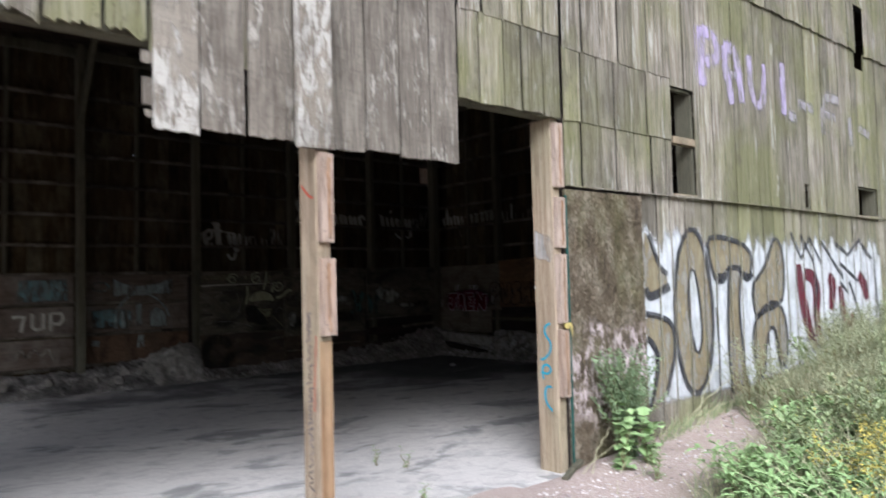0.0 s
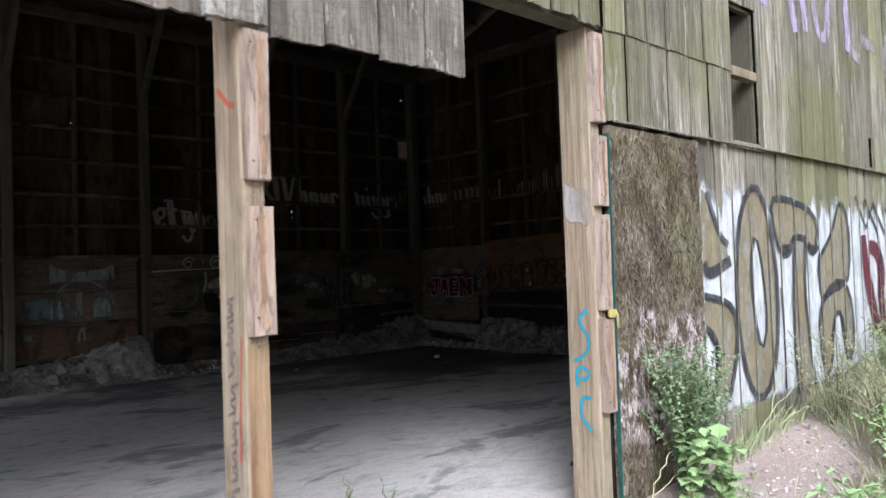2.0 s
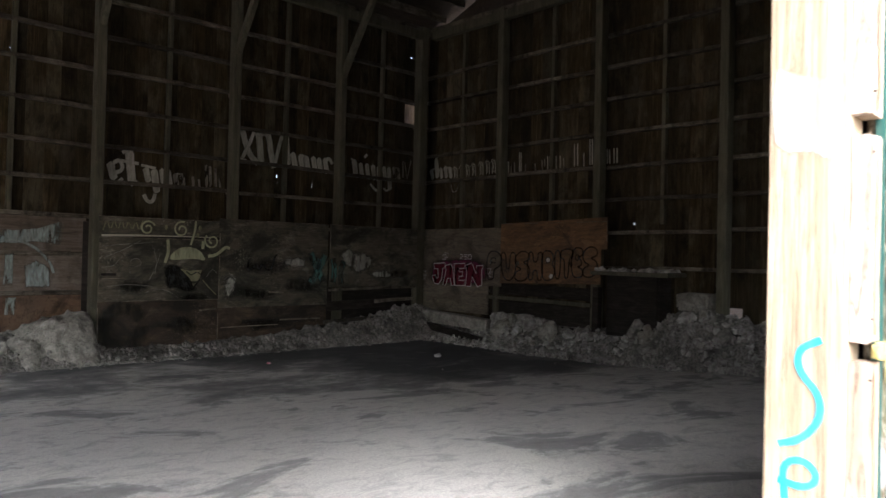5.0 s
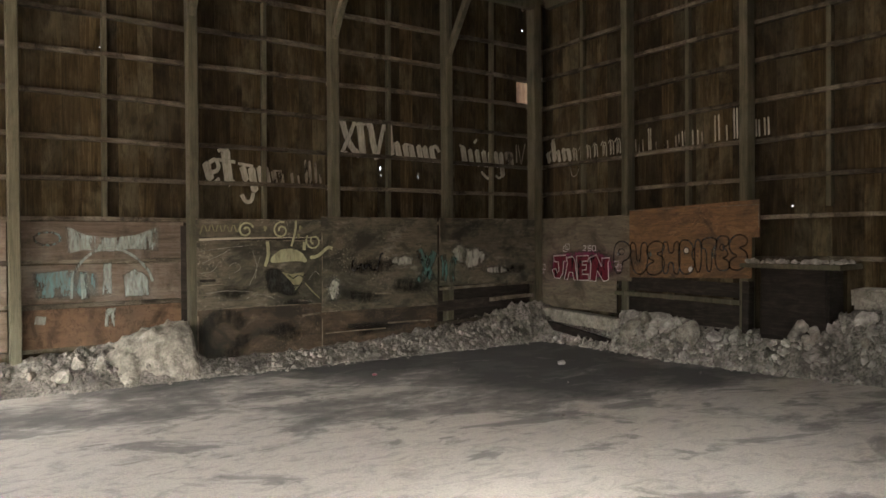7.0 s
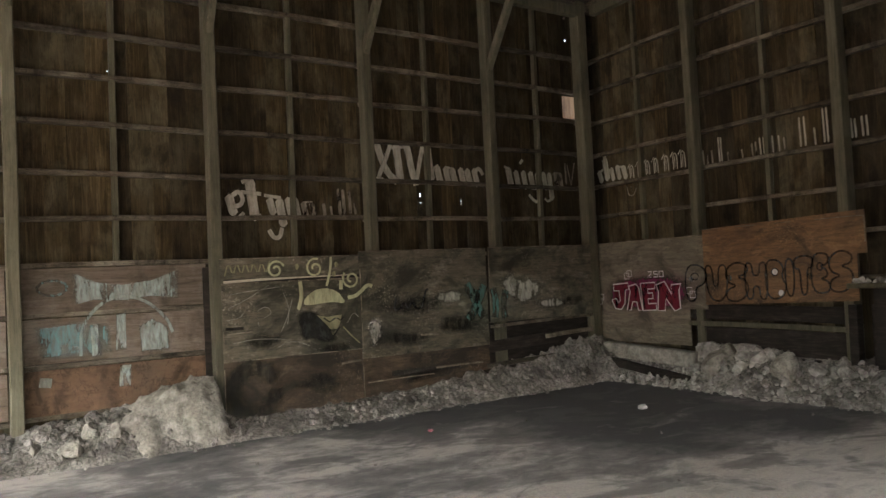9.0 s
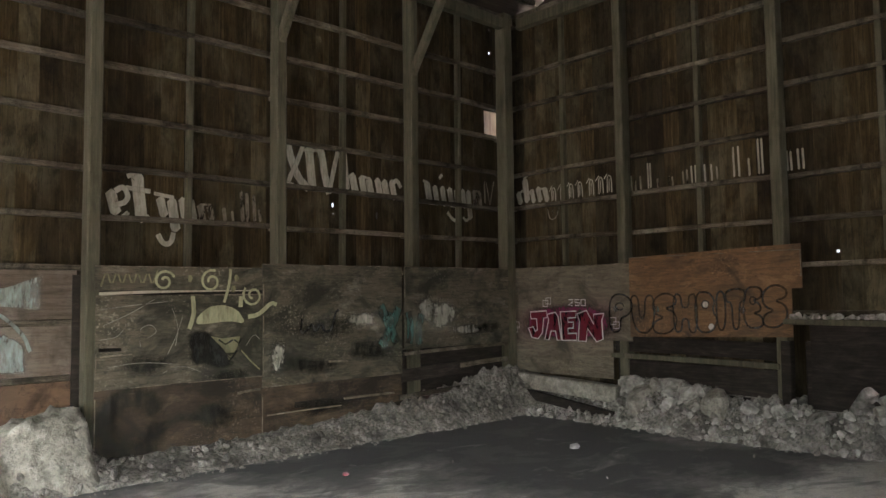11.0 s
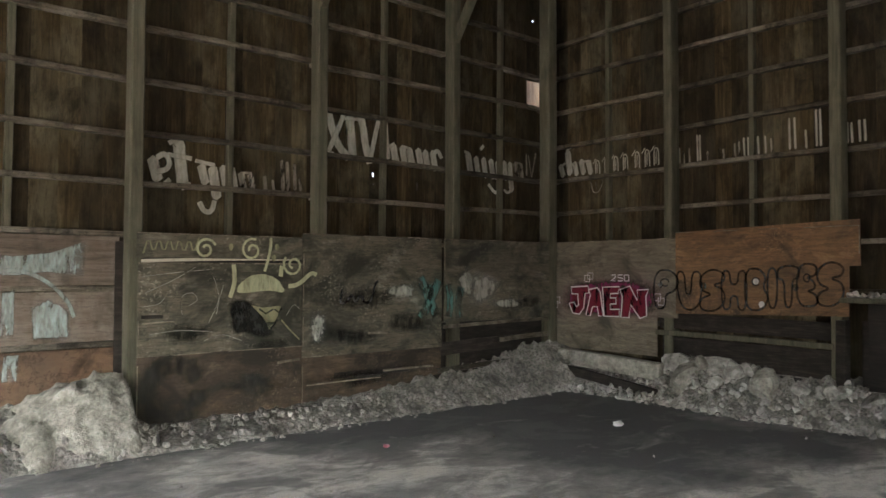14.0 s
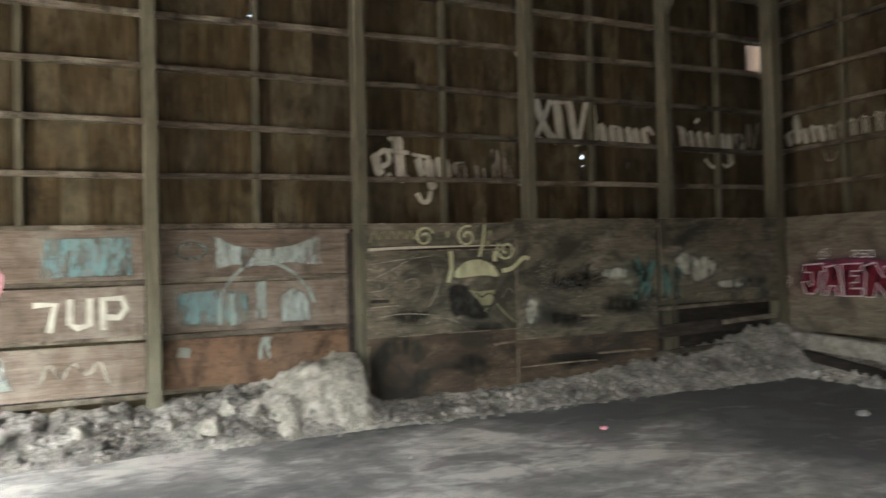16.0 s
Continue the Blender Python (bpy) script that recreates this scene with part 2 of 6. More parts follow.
def ground_look(n, bsdf):
    p = n.place()
    d, col = n.cells(p, 85)
    grit = n.ramp(n.noise(p, 110, 3), [(0.34, (0.27, 0.205, 0.165)), (0.52, (0.43, 0.34, 0.285)), (0.70, (0.66, 0.575, 0.51))])
    pale = n.mix(n.ramp(d, [(0.2, 0.5), (0.4, 0.0)]), grit, (0.50, 0.42, 0.365))
    soil = n.noise(p, 1.6, 6, 0.65)
    c = n.mix(n.ramp(soil, [(0.48, 0.0), (0.72, 0.6)]), pale, (0.30, 0.235, 0.18))
    # turf away from the trodden path
    grassy = n.maths("MINIMUM", n.maths("SUBTRACT", n.axis(0), 3.9), n.maths("SUBTRACT", 2.75, n.axis(1)))
    c = n.mix(n.ramp(n.maths("ADD", grassy, n.maths("MULTIPLY", soil, 0.6)), [(0.3, 0.0), (0.9, 0.85)]), c, (0.15, 0.15, 0.075))
    n.colour(bsdf, c, 0.95, 0.15)
    n.bump(bsdf, d, 0.7, 0.008)


def rubble_look(n, bsdf):
    p = n.place()
    a = n.noise(p, 3.0, 7, 0.65)
    b = n.noise(n.place((1, 1, 1), 9.0), 26, 5, 0.7)
    c = n.ramp(a, [(0.3, (0.075, 0.07, 0.061)), (0.5, (0.235, 0.217, 0.19)), (0.72, (0.45, 0.42, 0.372))])
    c = n.mix(n.ramp(b, [(0.38, 0.8), (0.56, 0.0)]), c, (0.07, 0.065, 0.058))
    n.colour(bsdf, c, 0.95, 0.15)
    n.bump(bsdf, b, 1.0, 0.035)


def chunk_look(n, bsdf):
    a = n.noise(n.place((1, 1, 1), 9.0), 9, 6, 0.65)
    c = n.ramp(a, [(0.3, (0.12, 0.112, 0.10)), (0.5, (0.35, 0.327, 0.292)), (0.72, (0.60, 0.568, 0.512))])
    tone = n.ramp(n.maths("ADD", n.info.outputs["Random"], 0.0), [(0.0, 0.5), (1.0, 1.15)])
    n.colour(bsdf, n.mix(1.0, c, tone, "MULTIPLY"), 0.95, 0.15)
    n.bump(bsdf, a, 0.8, 0.015)


def lime_look(n, bsdf):
    p = n.place()
    a = n.noise(p, 7.0, 7, 0.7)
    c = n.ramp(a, [(0.3, (0.13, 0.12, 0.102)), (0.5, (0.275, 0.256, 0.215)), (0.7, (0.45, 0.42, 0.355))])
    bits = n.noise(p, 24, 5, 0.7)
    c = n.mix(n.ramp(bits, [(0.36, 0.55), (0.47, 0.0)]), c, (0.10, 0.093, 0.08))
    c = n.mix(n.ramp(bits, [(0.6, 0.0), (0.68, 0.7)]), c, (0.5, 0.48, 0.42))
    n.colour(bsdf, c, 0.95, 0.15)
    n.bump(bsdf, n.mix(0.5, a, bits), 1.0, 0.05)


def bark_panel_look(n, bsdf):
    """A rotten sheet of strand board: loose flakes standing up, moss over the upper half, old pink and white paint below."""
    p = n.place((16, 16, 7))
    flakes, fcol = n.cells(n.place((70, 70, 26)), 1.0)
    g = n.mix(0.5, n.noise(n.place((55, 55, 22)), 1.0, 7, 0.74, 0.6), n.noise(n.place((5, 5, 3)), 1.0, 5, 0.6))
    c = n.ramp(g, [(0.36, (0.04, 0.03, 0.02)), (0.5, (0.135, 0.105, 0.068)), (0.66, (0.34, 0.295, 0.22))])
    moss = n.noise(p, 0.14, 5)
    c = n.mix(n.ramp(moss, [(0.46, 0.0), (0.64, 0.5)]), c, (0.115, 0.115, 0.04))
    old = n.noise(n.place((14, 14, 6)), 1.1, 5, 0.7)
    height = n.maths("ADD", n.maths("MULTIPLY", n.axis(2), 0.5), n.maths("MULTIPLY", n.maths("SUBTRACT", n.noise(n.place(), 4, 4), 0.5), 0.5))
    low = n.ramp(height, [(0.34, 0.0), (0.44, 1.0), (0.60, 1.0), (0.72, 0.0)])
    c = n.mix(n.maths("MULTIPLY", low, n.ramp(old, [(0.48, 0.0), (0.56, 0.85)])), c, (0.60, 0.50, 0.47))
    n.colour(bsdf, c, 0.95, 0.15)
    n.bump(bsdf, n.mix(0.6, g, flakes), 1.0, 0.03)


def leaf(a, b):
    def build(n, bsdf):
        n.colour(bsdf, n.mix(n.noise(n.place(), 19, 2), a, b), 0.8, 0.15)
        bsdf.inputs["Subsurface Weight"].default_value = 0.0

    return build


M = {}
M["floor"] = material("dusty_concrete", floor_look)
M["ground"] = material("gravel_and_soil", ground_look)
M["rubble"] = material("crushed_concrete", rubble_look)
M["chalk"] = material("chalky_smudge", paint((0.42, 0.41, 0.35), (0.22, 0.21, 0.18), 0.75))
M["soot"] = material("soot", paint((0.014, 0.014, 0.011), (0.04, 0.037, 0.028), 0.85))
M["soot_heavy"] = material("thick_soot", paint((0.012, 0.012, 0.010), (0.035, 0.032, 0.025), 0.3))
M["lump"] = material("broken_concrete", chunk_look)
M["lime"] = material("caked_lime", lime_look)
M["flakes"] = material("rotten_strand_board", bark_panel_look)
M["outer"] = material("mossy_grey_boards", weathered_boards)
M["flap"] = material("brown_grey_boards", flaking((0.06, 0.05, 0.038), (0.165, 0.142, 0.11), (0.27, 0.24, 0.19), (0.42, 0.385, 0.32), 0.60))
M["whitewash"] = material("flaking_white_boards", flaking((0.10, 0.083, 0.062), (0.23, 0.198, 0.152), (0.33, 0.295, 0.235), (0.48, 0.45, 0.385), 0.47))
M["post"] = material("weathered_pine", wood((0.15, 0.105, 0.06), (0.34, 0.262, 0.175), (0.49, 0.405, 0.295), (0.26, 0.24, 0.145), 0.5, (34, 34, 0.7), 0.6, 0.85, 0.1, 0.5))
M["bare_pine"] = material("bare_orange_pine", wood((0.15, 0.082, 0.04), (0.30, 0.19, 0.10), (0.43, 0.30, 0.18), (0.27, 0.21, 0.12), 0.4, (30, 30, 0.6), 0.45, 0.8, 0.1, 0.35))
M["cleat"] = material("pale_pine", wood((0.22, 0.15, 0.105), (0.39, 0.30, 0.23), (0.51, 0.41, 0.33), (0.31, 0.20, 0.12), 0.45, (22, 22, 1.6), 1.0, 0.85, 0.12, 0.6))
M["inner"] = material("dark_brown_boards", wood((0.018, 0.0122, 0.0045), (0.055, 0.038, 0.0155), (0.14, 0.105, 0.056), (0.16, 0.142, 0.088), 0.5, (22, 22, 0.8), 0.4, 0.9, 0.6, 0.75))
M["dusty_board"] = material("dusty_red_brown_boards", wood((0.07, 0.05, 0.034), (0.135, 0.105, 0.078), (0.21, 0.172, 0.135), (0.27, 0.24, 0.20), 0.5, (1.2, 1.2, 18), 0.3, 0.9, 0.25, 0.5))
M["girt"] = material("dusty_timber", wood((0.04, 0.031, 0.02), (0.12, 0.10, 0.072), (0.25, 0.22, 0.165), (0.34, 0.308, 0.24), 0.5, (2.2, 2.2, 30), 0.4, 0.9, 0.6, 0.9))
M["stud"] = material("dusty_post_timber", wood((0.055, 0.050, 0.033), (0.105, 0.097, 0.064), (0.165, 0.152, 0.105), (0.125, 0.122, 0.084), 0.5, (26, 26, 0.9), 0.3, 0.9, 0.2, 0.4))
M["ply_dark"] = material("dirty_plywood", old_ply((0.135, 0.117, 0.083), (0.26, 0.235, 0.185), (0.022, 0.022, 0.016), 0.62, 0.6))
M["ply_char"] = material("charred_plywood", old_ply((0.098, 0.068, 0.043), (0.17, 0.13, 0.092), (0.018, 0.015, 0.012), 0.7, 0.5))
M["ply_tan"] = material("tan_plywood", old_ply((0.19, 0.163, 0.118), (0.24, 0.21, 0.16), (0.06, 0.052, 0.04), 0.3, 0.4))
M["ply_orange"] = material("orange_plywood", old_ply((0.215, 0.125, 0.062), (0.31, 0.19, 0.10), (0.055, 0.038, 0.026), 0.42, 0.5))
M["rust_board"] = material("rust_brown_board", wood((0.06, 0.036, 0.022), (0.13, 0.08, 0.048), (0.20, 0.13, 0.08), (0.10, 0.075, 0.053), 0.5, (3, 3, 6), 0.3, 0.85, 0.2, 0.7))
# black timber; also stands in for shade behind board gaps and plywood
M["black_wood_and_shade"] = material("black_timber_and_shade", wood((0.012, 0.01, 0.008), (0.03, 0.024, 0.019), (0.07, 0.056, 0.045), (0.016, 0.014, 0.012), 0.4, (2, 2, 20), 0.4))
M["roof"] = material("roof_boards", wood((0.02, 0.015, 0.011), (0.05, 0.037, 0.027), (0.09, 0.07, 0.05), (0.06, 0.05, 0.04), 0.4, (1, 12, 12), 0.3))
M["pale_letter"] = material("faded_pale_paint", paint((0.50, 0.48, 0.40), (0.24, 0.215, 0.165), 0.5))
M["faint_letter"] = material("almost_gone_pale_paint", paint((0.36, 0.33, 0.27), (0.12, 0.10, 0.075), 0.75))
M["worn_edge"] = material("bare_plywood_edge", wood((0.08, 0.065, 0.045), (0.22, 0.19, 0.14), (0.42, 0.37, 0.29), (0.10, 0.085, 0.06), 0.5, (6, 6, 6), 0.3, 0.9, 0.3, 0.8))
M["white"] = material("white_spray", paint((0.58, 0.59, 0.58), (0.33, 0.33, 0.26), 0.5))
M["white_in"] = material("chalky_white_spray", paint((0.62, 0.6, 0.58), (0.34, 0.3, 0.28), 0.3))
M["bronze"] = material("bronze_spray", paint((0.185, 0.142, 0.068), (0.275, 0.235, 0.14), 0.8))
M["outline"] = material("black_spray", paint((0.03, 0.03, 0.033), (0.12, 0.115, 0.10), 0.5))
M["maroon"] = material("maroon_spray", paint((0.11, 0.016, 0.024), (0.05, 0.02, 0.025), 0.4))
M["lilac"] = material("lilac_spray", paint((0.50, 0.40, 0.63), (0.30, 0.28, 0.24), 0.8))
M["lilac_thin"] = material("thin_lilac_spray", paint((0.42, 0.37, 0.47), (0.27, 0.26, 0.19), 1.0))
M["gouge"] = material("split_pine", paint((0.27, 0.15, 0.075), (0.45, 0.31, 0.20), 0.7))
M["leaf_pale"] = material("pale_seeding_weed", leaf((0.30, 0.34, 0.18), (0.47, 0.48, 0.31)))
M["blue"] = material("blue_spray", paint((0.03, 0.30, 0.42), (0.08, 0.30, 0.38), 0.4))
M["grey_ink"] = material("grey_marker", paint((0.14, 0.115, 0.11), (0.34, 0.28, 0.23), 0.5))
M["red_mark"] = material("red_crayon", paint((0.42, 0.09, 0.05), (0.42, 0.25, 0.17), 0.4))
M["crimson"] = material("crimson_spray", paint((0.135, 0.008, 0.02), (0.085, 0.01, 0.04), 0.35))
M["magenta"] = material("magenta_spray", paint((0.17, 0.022, 0.075), (0.11, 0.04, 0.06), 0.45))
M["sulphur"] = material("pale_yellow_spray", paint((0.44, 0.44, 0.27), (0.22, 0.21, 0.13), 0.5))
M["sulphur_dim"] = material("dull_yellow_spray", paint((0.24, 0.23, 0.13), (0.10, 0.09, 0.055), 0.5))
M["teal"] = material("teal_spray", paint((0.13, 0.27, 0.28), (0.14, 0.135, 0.115), 0.9))
M["teal_vivid"] = material("soft_teal_spray", paint((0.075, 0.19, 0.175), (0.08, 0.10, 0.08), 0.9))
M["teal_pale"] = material("pale_teal_spray", paint((0.33, 0.40, 0.375), (0.18, 0.17, 0.145), 0.85))
M["beige"] = material("beige_strip", paint((0.46, 0.42, 0.33), (0.2, 0.17, 0.12), 0.5, solid=True))
M["pink"] = material("pink_spray", paint((0.46, 0.23, 0.24), (0.22, 0.15, 0.13), 0.5))
M["yellow_tape"] = material("yellow_tape", paint((0.50, 0.40, 0.13), (0.16, 0.13, 0.08), 0.7, 0.4, solid=True))
M["green_strip"] = material("green_plastic", paint((0.02, 0.075, 0.062), (0.05, 0.08, 0.06), 0.3, 0.5, solid=True))
M["iron"] = material("rusty_iron", paint((0.06, 0.05, 0.04), (0.11, 0.06, 0.035), 0.5, 0.6, solid=True))
M["leaf_grey"] = material("grey_green_leaves", leaf((0.18, 0.26, 0.125), (0.30, 0.38, 0.21)))
M["leaf_bright"] = material("fresh_green_leaves", leaf((0.21, 0.33, 0.115), (0.36, 0.47, 0.22)))
M["leaf_weed"] = material("weed_leaves", leaf((0.20, 0.26, 0.12), (0.34, 0.385, 0.20)))
M["straw"] = material("dry_grass", leaf((0.36, 0.355, 0.20), (0.52, 0.49, 0.31)))
M["flower"] = material("goldenrod_flowers", leaf((0.50, 0.41, 0.06), (0.62, 0.54, 0.17)))
M["stem"] = material("plant_stems", leaf((0.14, 0.13, 0.06), (0.22, 0.19, 0.10)))
M["smear"] = material("thin_white_smear", paint((0.46, 0.45, 0.44), (0.38, 0.34, 0.28), 0.95))
M["pebble"] = material("pebbles", lambda n, bsdf: n.colour(bsdf, n.ramp(n.geo.outputs["Random Per Island"], [(0.0, (0.22, 0.18, 0.16)), (0.5, (0.42, 0.35, 0.31)), (1.0, (0.66, 0.61, 0.57))]), 0.8))
M["litter_red"] = material("red_foil", paint((0.42, 0.06, 0.09), (0.5, 0.33, 0.34), 0.7, 0.4, solid=True))
M["litter_white"] = material("white_foam", paint((0.5, 0.49, 0.46), (0.36, 0.34, 0.31), 0.4, solid=True))


# ---- mesh helpers ----
RND = random.Random(7)


def mesh_object(name, verts, faces, mat):
    me = bpy.data.meshes.new(name)
    me.from_pydata(verts, [], faces)
    me.materials.append(M[mat])
    me.update()
    return new(name, me)


def under(ob, parent):
    """Makes ob a part of parent, without moving it."""
    ob.parent = parent
    ob.matrix_parent_inverse = parent.matrix_world.inverted() if parent.type != "EMPTY" else Matrix.Translation(parent.location).inverted()
    return ob


def thing(name, label, category, at=(0, 0, 0), group="", kind=""):
    ob = new(name)
    ob.location = at
    ob.empty_display_size = 0.1
    return tagged(ob, label, category, group, kind)


def part(name, bm, mat, parent, label="", smooth=False):
    """Links a bmesh as one mesh object under a thing or a part."""
    me = bpy.data.meshes.new(name)
    bmesh.ops.recalc_face_normals(bm, faces=bm.faces)
    bm.to_mesh(me)
    bm.free()
    me.materials.append(M[mat])
    if smooth:
        for f in me.polygons:
            f.use_smooth = True
    ob = new(name, me)
    if parent is not None:
        under(ob, parent)
    return tagged(ob, label)


def box(x0, x1, y0, y1, z0, z1, bevel=0.0, wobble=0.0, bm=None):
    fresh = bm is None
    bm = bmesh.new() if fresh else bm
    made = bmesh.ops.create_cube(bm, size=1)["verts"]
    for v in made:
        v.co = Vector((x0 + (v.co.x + 0.5) * (x1 - x0), y0 + (v.co.y + 0.5) * (y1 - y0), z0 + (v.co.z + 0.5) * (z1 - z0)))
    if bevel and fresh:
        bmesh.ops.bevel(bm, geom=bm.edges[:], offset=bevel, segments=2, affect="EDGES")
    if wobble:
        for v in bm.verts:
            v.co += Vector((RND.uniform(-1, 1), RND.uniform(-1, 1), RND.uniform(-1, 1))) * wobble
    return bm


def lumber(a, b, w, h, bevel=0.006, bow=0.0, cuts=5):
    """A sawn timber from a to b, w wide and h deep, a little bowed and worn."""
    a, b = Vector(a), Vector(b)
    bm = bmesh.new()
    axis = (b - a).normalized()
    side = axis.cross(Vector((0, 0, 1)))
    side = side.normalized() if side.length > 0.1 else Vector((1, 0, 0))
    up = side.cross(axis).normalized()
    rings = []
    for i in range(cuts + 1):
        f = i / cuts
        c = a.lerp(b, f) + up * bow * math.sin(math.pi * f) + side * RND.uniform(-1, 1) * bow * 0.4
        k = bevel
        outline = [(-w / 2 + k, -h / 2), (w / 2 - k, -h / 2), (w / 2, -h / 2 + k), (w / 2, h / 2 - k), (w / 2 - k, h / 2), (-w / 2 + k, h / 2), (-w / 2, h / 2 - k), (-w / 2, -h / 2 + k)]
        rings.append([bm.verts.new(c + side * p * RND.uniform(0.985, 1.015) + up * q * RND.uniform(0.985, 1.015)) for p, q in outline])
    for r, s in zip(rings, rings[1:]):
        for i in range(8):
            bm.faces.new((r[i], r[(i + 1) % 8], s[(i + 1) % 8], s[i]))
    bm.faces.new(rings[0][::-1])
    bm.faces.new(rings[-1])
    return bm


def spot(plane, at, u, z, proud=0.0):
    """A point of a wall: plane 'y' runs along x at y = at and is seen from smaller y, plane 'x' runs along y at x = at."""
    return (u, at - proud, z) if plane == "y" else (at - proud, u, z)


def plank(name, plane, at, u0, u1, z0, z1, thick, mat, parent, ragged=0.0, holes=(), lean=0.0):
    """One upright board whose face lies at 'at' and whose body goes behind it, with a ragged foot, or with holes cut through."""
    holes = [(max(a, u0), min(b, u1), max(c, z0), min(d, z1)) for a, b, c, d in holes if a < u1 - 0.002 and b > u0 + 0.002 and c < z1 and d > z0]
    verts, faces = [], []
    if holes:
        us = sorted({u0, u1, *[h[0] for h in holes], *[h[1] for h in holes]})
        zs = sorted({z0, z1, *[h[2] for h in holes], *[h[3] for h in holes]})
        solid = {}
        for i in range(len(us) - 1):
            for j in range(len(zs) - 1):
                cu, cz = (us[i] + us[i + 1]) / 2, (zs[j] + zs[j + 1]) / 2
                solid[i, j] = not any(a < cu < b and c < cz < d for a, b, c, d in holes)
        num = {}

        def vert(i, j, k):
            if (i, j, k) not in num:
                num[i, j, k] = len(verts)
                verts.append(spot(plane, at, us[i], zs[j], -thick * k))
            return num[i, j, k]

        for (i, j), s in solid.items():
            if not s:
                continue
            faces.append((vert(i, j, 0), vert(i + 1, j, 0), vert(i + 1, j + 1, 0), vert(i, j + 1, 0)))
            faces.append((vert(i, j, 1), vert(i, j + 1, 1), vert(i + 1, j + 1, 1), vert(i + 1, j, 1)))
            for di, dj, e in ((-1, 0, ((0, 0), (0, 1))), (1, 0, ((1, 1), (1, 0))), (0, -1, ((1, 0), (0, 0))), (0, 1, ((0, 1), (1, 1)))):
                if not solid.get((i + di, j + dj), False):
                    (p, q), (r, s2) = e
                    faces.append((vert(i + p, j + q, 0), vert(i + r, j + s2, 0), vert(i + r, j + s2, 1), vert(i + p, j + q, 1)))
    else:
        n = max(5, int((u1 - u0) / 0.02)) if ragged else 1
        side, salt = RND.uniform(-0.5, 0.5) * ragged, RND.uniform(0, 50)
        edge = []
        for i in range(n + 1):
            u = u0 + (u1 - u0) * i / n
            up = 0.5 + 0.5 * noise.noise((u * 7, salt, 0)) + 0.45 * noise.noise((u * 31, salt, 3)) + side / ragged * (i / n - 0.5) if ragged else 0
            edge.append((u, z0 + ragged * max(0, up)))
        loop = edge + [(u1 + lean, z1), (u0 + lean, z1)]
        k = len(loop)
        verts = [spot(plane, at, u, z) for u, z in loop] + [spot(plane, at, u, z, -thick) for u, z in loop]
        faces = [tuple(range(k)), tuple(range(2 * k - 1, k - 1, -1))]
        faces += [(i, i + k, (i + 1) % k + k, (i + 1) % k) for i in range(k)]
    ob = mesh_object(name, verts, faces, mat)
    return under(ob, parent) if parent is not None else ob


def density(bm):
    return bm.verts.layers.float.get("paint_amount") or bm.verts.layers.float.new("paint_amount")


def ribbon(bm, points, width, plane, at, proud, closed=False, taper=0.0, spray=False):
    """A painted stroke: a band along the points (u, z) on a wall, thinning out to both sides; spray: fuzzy, and thin at its ends too."""
    layer = density(bm)
    pts = [Vector((u, z)) for u, z in points]
    n = len(pts)
    rows = []
    for i, p in enumerate(pts):
        a = pts[i - 1] if i or closed else p
        b = pts[(i + 1) % n] if i < n - 1 or closed else p
        d = (b - a).normalized() if (b - a).length else Vector((1, 0))
        f = i / max(1, n - 1)
        w = width / 2 * (1 - taper * abs(2 * f - 1))
        nrm = Vector((-d.y, d.x)) * w
        row = []
        for k, full in ((1.5, 0.0), (0.35, 0.95), (-0.35, 0.95), (-1.5, 0.0)) if spray else ((1.15, 0.0), (0.7, 1.0), (-0.7, 1.0), (-1.15, 0.0)):
            v = bm.verts.new(spot(plane, at, *(p + nrm * k), proud + 0.0001 * i))
            v[layer] = full * (0.35 if spray and i in (0, n - 1) else 1.0)
            row.append(v)
        rows.append(row)
    for i in range(n if closed else n - 1):
        r, q = rows[i], rows[(i + 1) % n]
        for k in range(3):
            bm.faces.new((r[k], q[k], q[k + 1], r[k + 1]))


def smooth_line(points, times=2, closed=False):
    """Rounds a line of few points by cutting its corners."""
    pts = [Vector(p) for p in points]
    for _ in range(times):
        out = [] if closed else [pts[0]]
        for i in range(len(pts) if closed else len(pts) - 1):
            a, b = pts[i], pts[(i + 1) % len(pts)]
            out += [a.lerp(b, 0.25), a.lerp(b, 0.75)]
        pts = out if closed else out + [pts[-1]]
    return [tuple(p) for p in pts]


def fill(bm, points, plane, at, proud, rim=0.86):
    """A painted patch with this outline (u, z), thinning out at its rim."""
    layer = density(bm)
    cu, cz = sum(p[0] for p in points) / len(points), sum(p[1] for p in points) / len(points)
    outer = [bm.verts.new(spot(plane, at, u, z, proud)) for u, z in points]
    inner = [bm.verts.new(spot(plane, at, cu + (u - cu) * rim, cz + (z - cz) * rim, proud)) for u, z in points]
    for v in inner:
        v[layer] = 1.0
    n = len(points)
    for i in range(n):
        bm.faces.new((outer[i], outer[(i + 1) % n], inner[(i + 1) % n], inner[i]))
    f = bm.faces.new(inner)
    bmesh.ops.triangulate(bm, faces=[f])


def painted_band(bm, columns, plane, at, proud):
    """A painted ground in upright strips: (u, foot, top) for each, ragged and thin along its top."""
    layer = density(bm)
    rows = []
    for u, lo, hi in columns:
        row = []
        for z, full in ((lo, 0.0), (lo + 0.1, 1.0), (hi - 0.22, 1.0), (hi, 0.0)):
            v = bm.verts.new(spot(plane, at, u, z, proud))
            v[layer] = full
            row.append(v)
        rows.append(row)
    for r, q in zip(rows, rows[1:]):
        for k in range(3):
            bm.faces.new((r[k], q[k], q[k + 1], r[k + 1]))


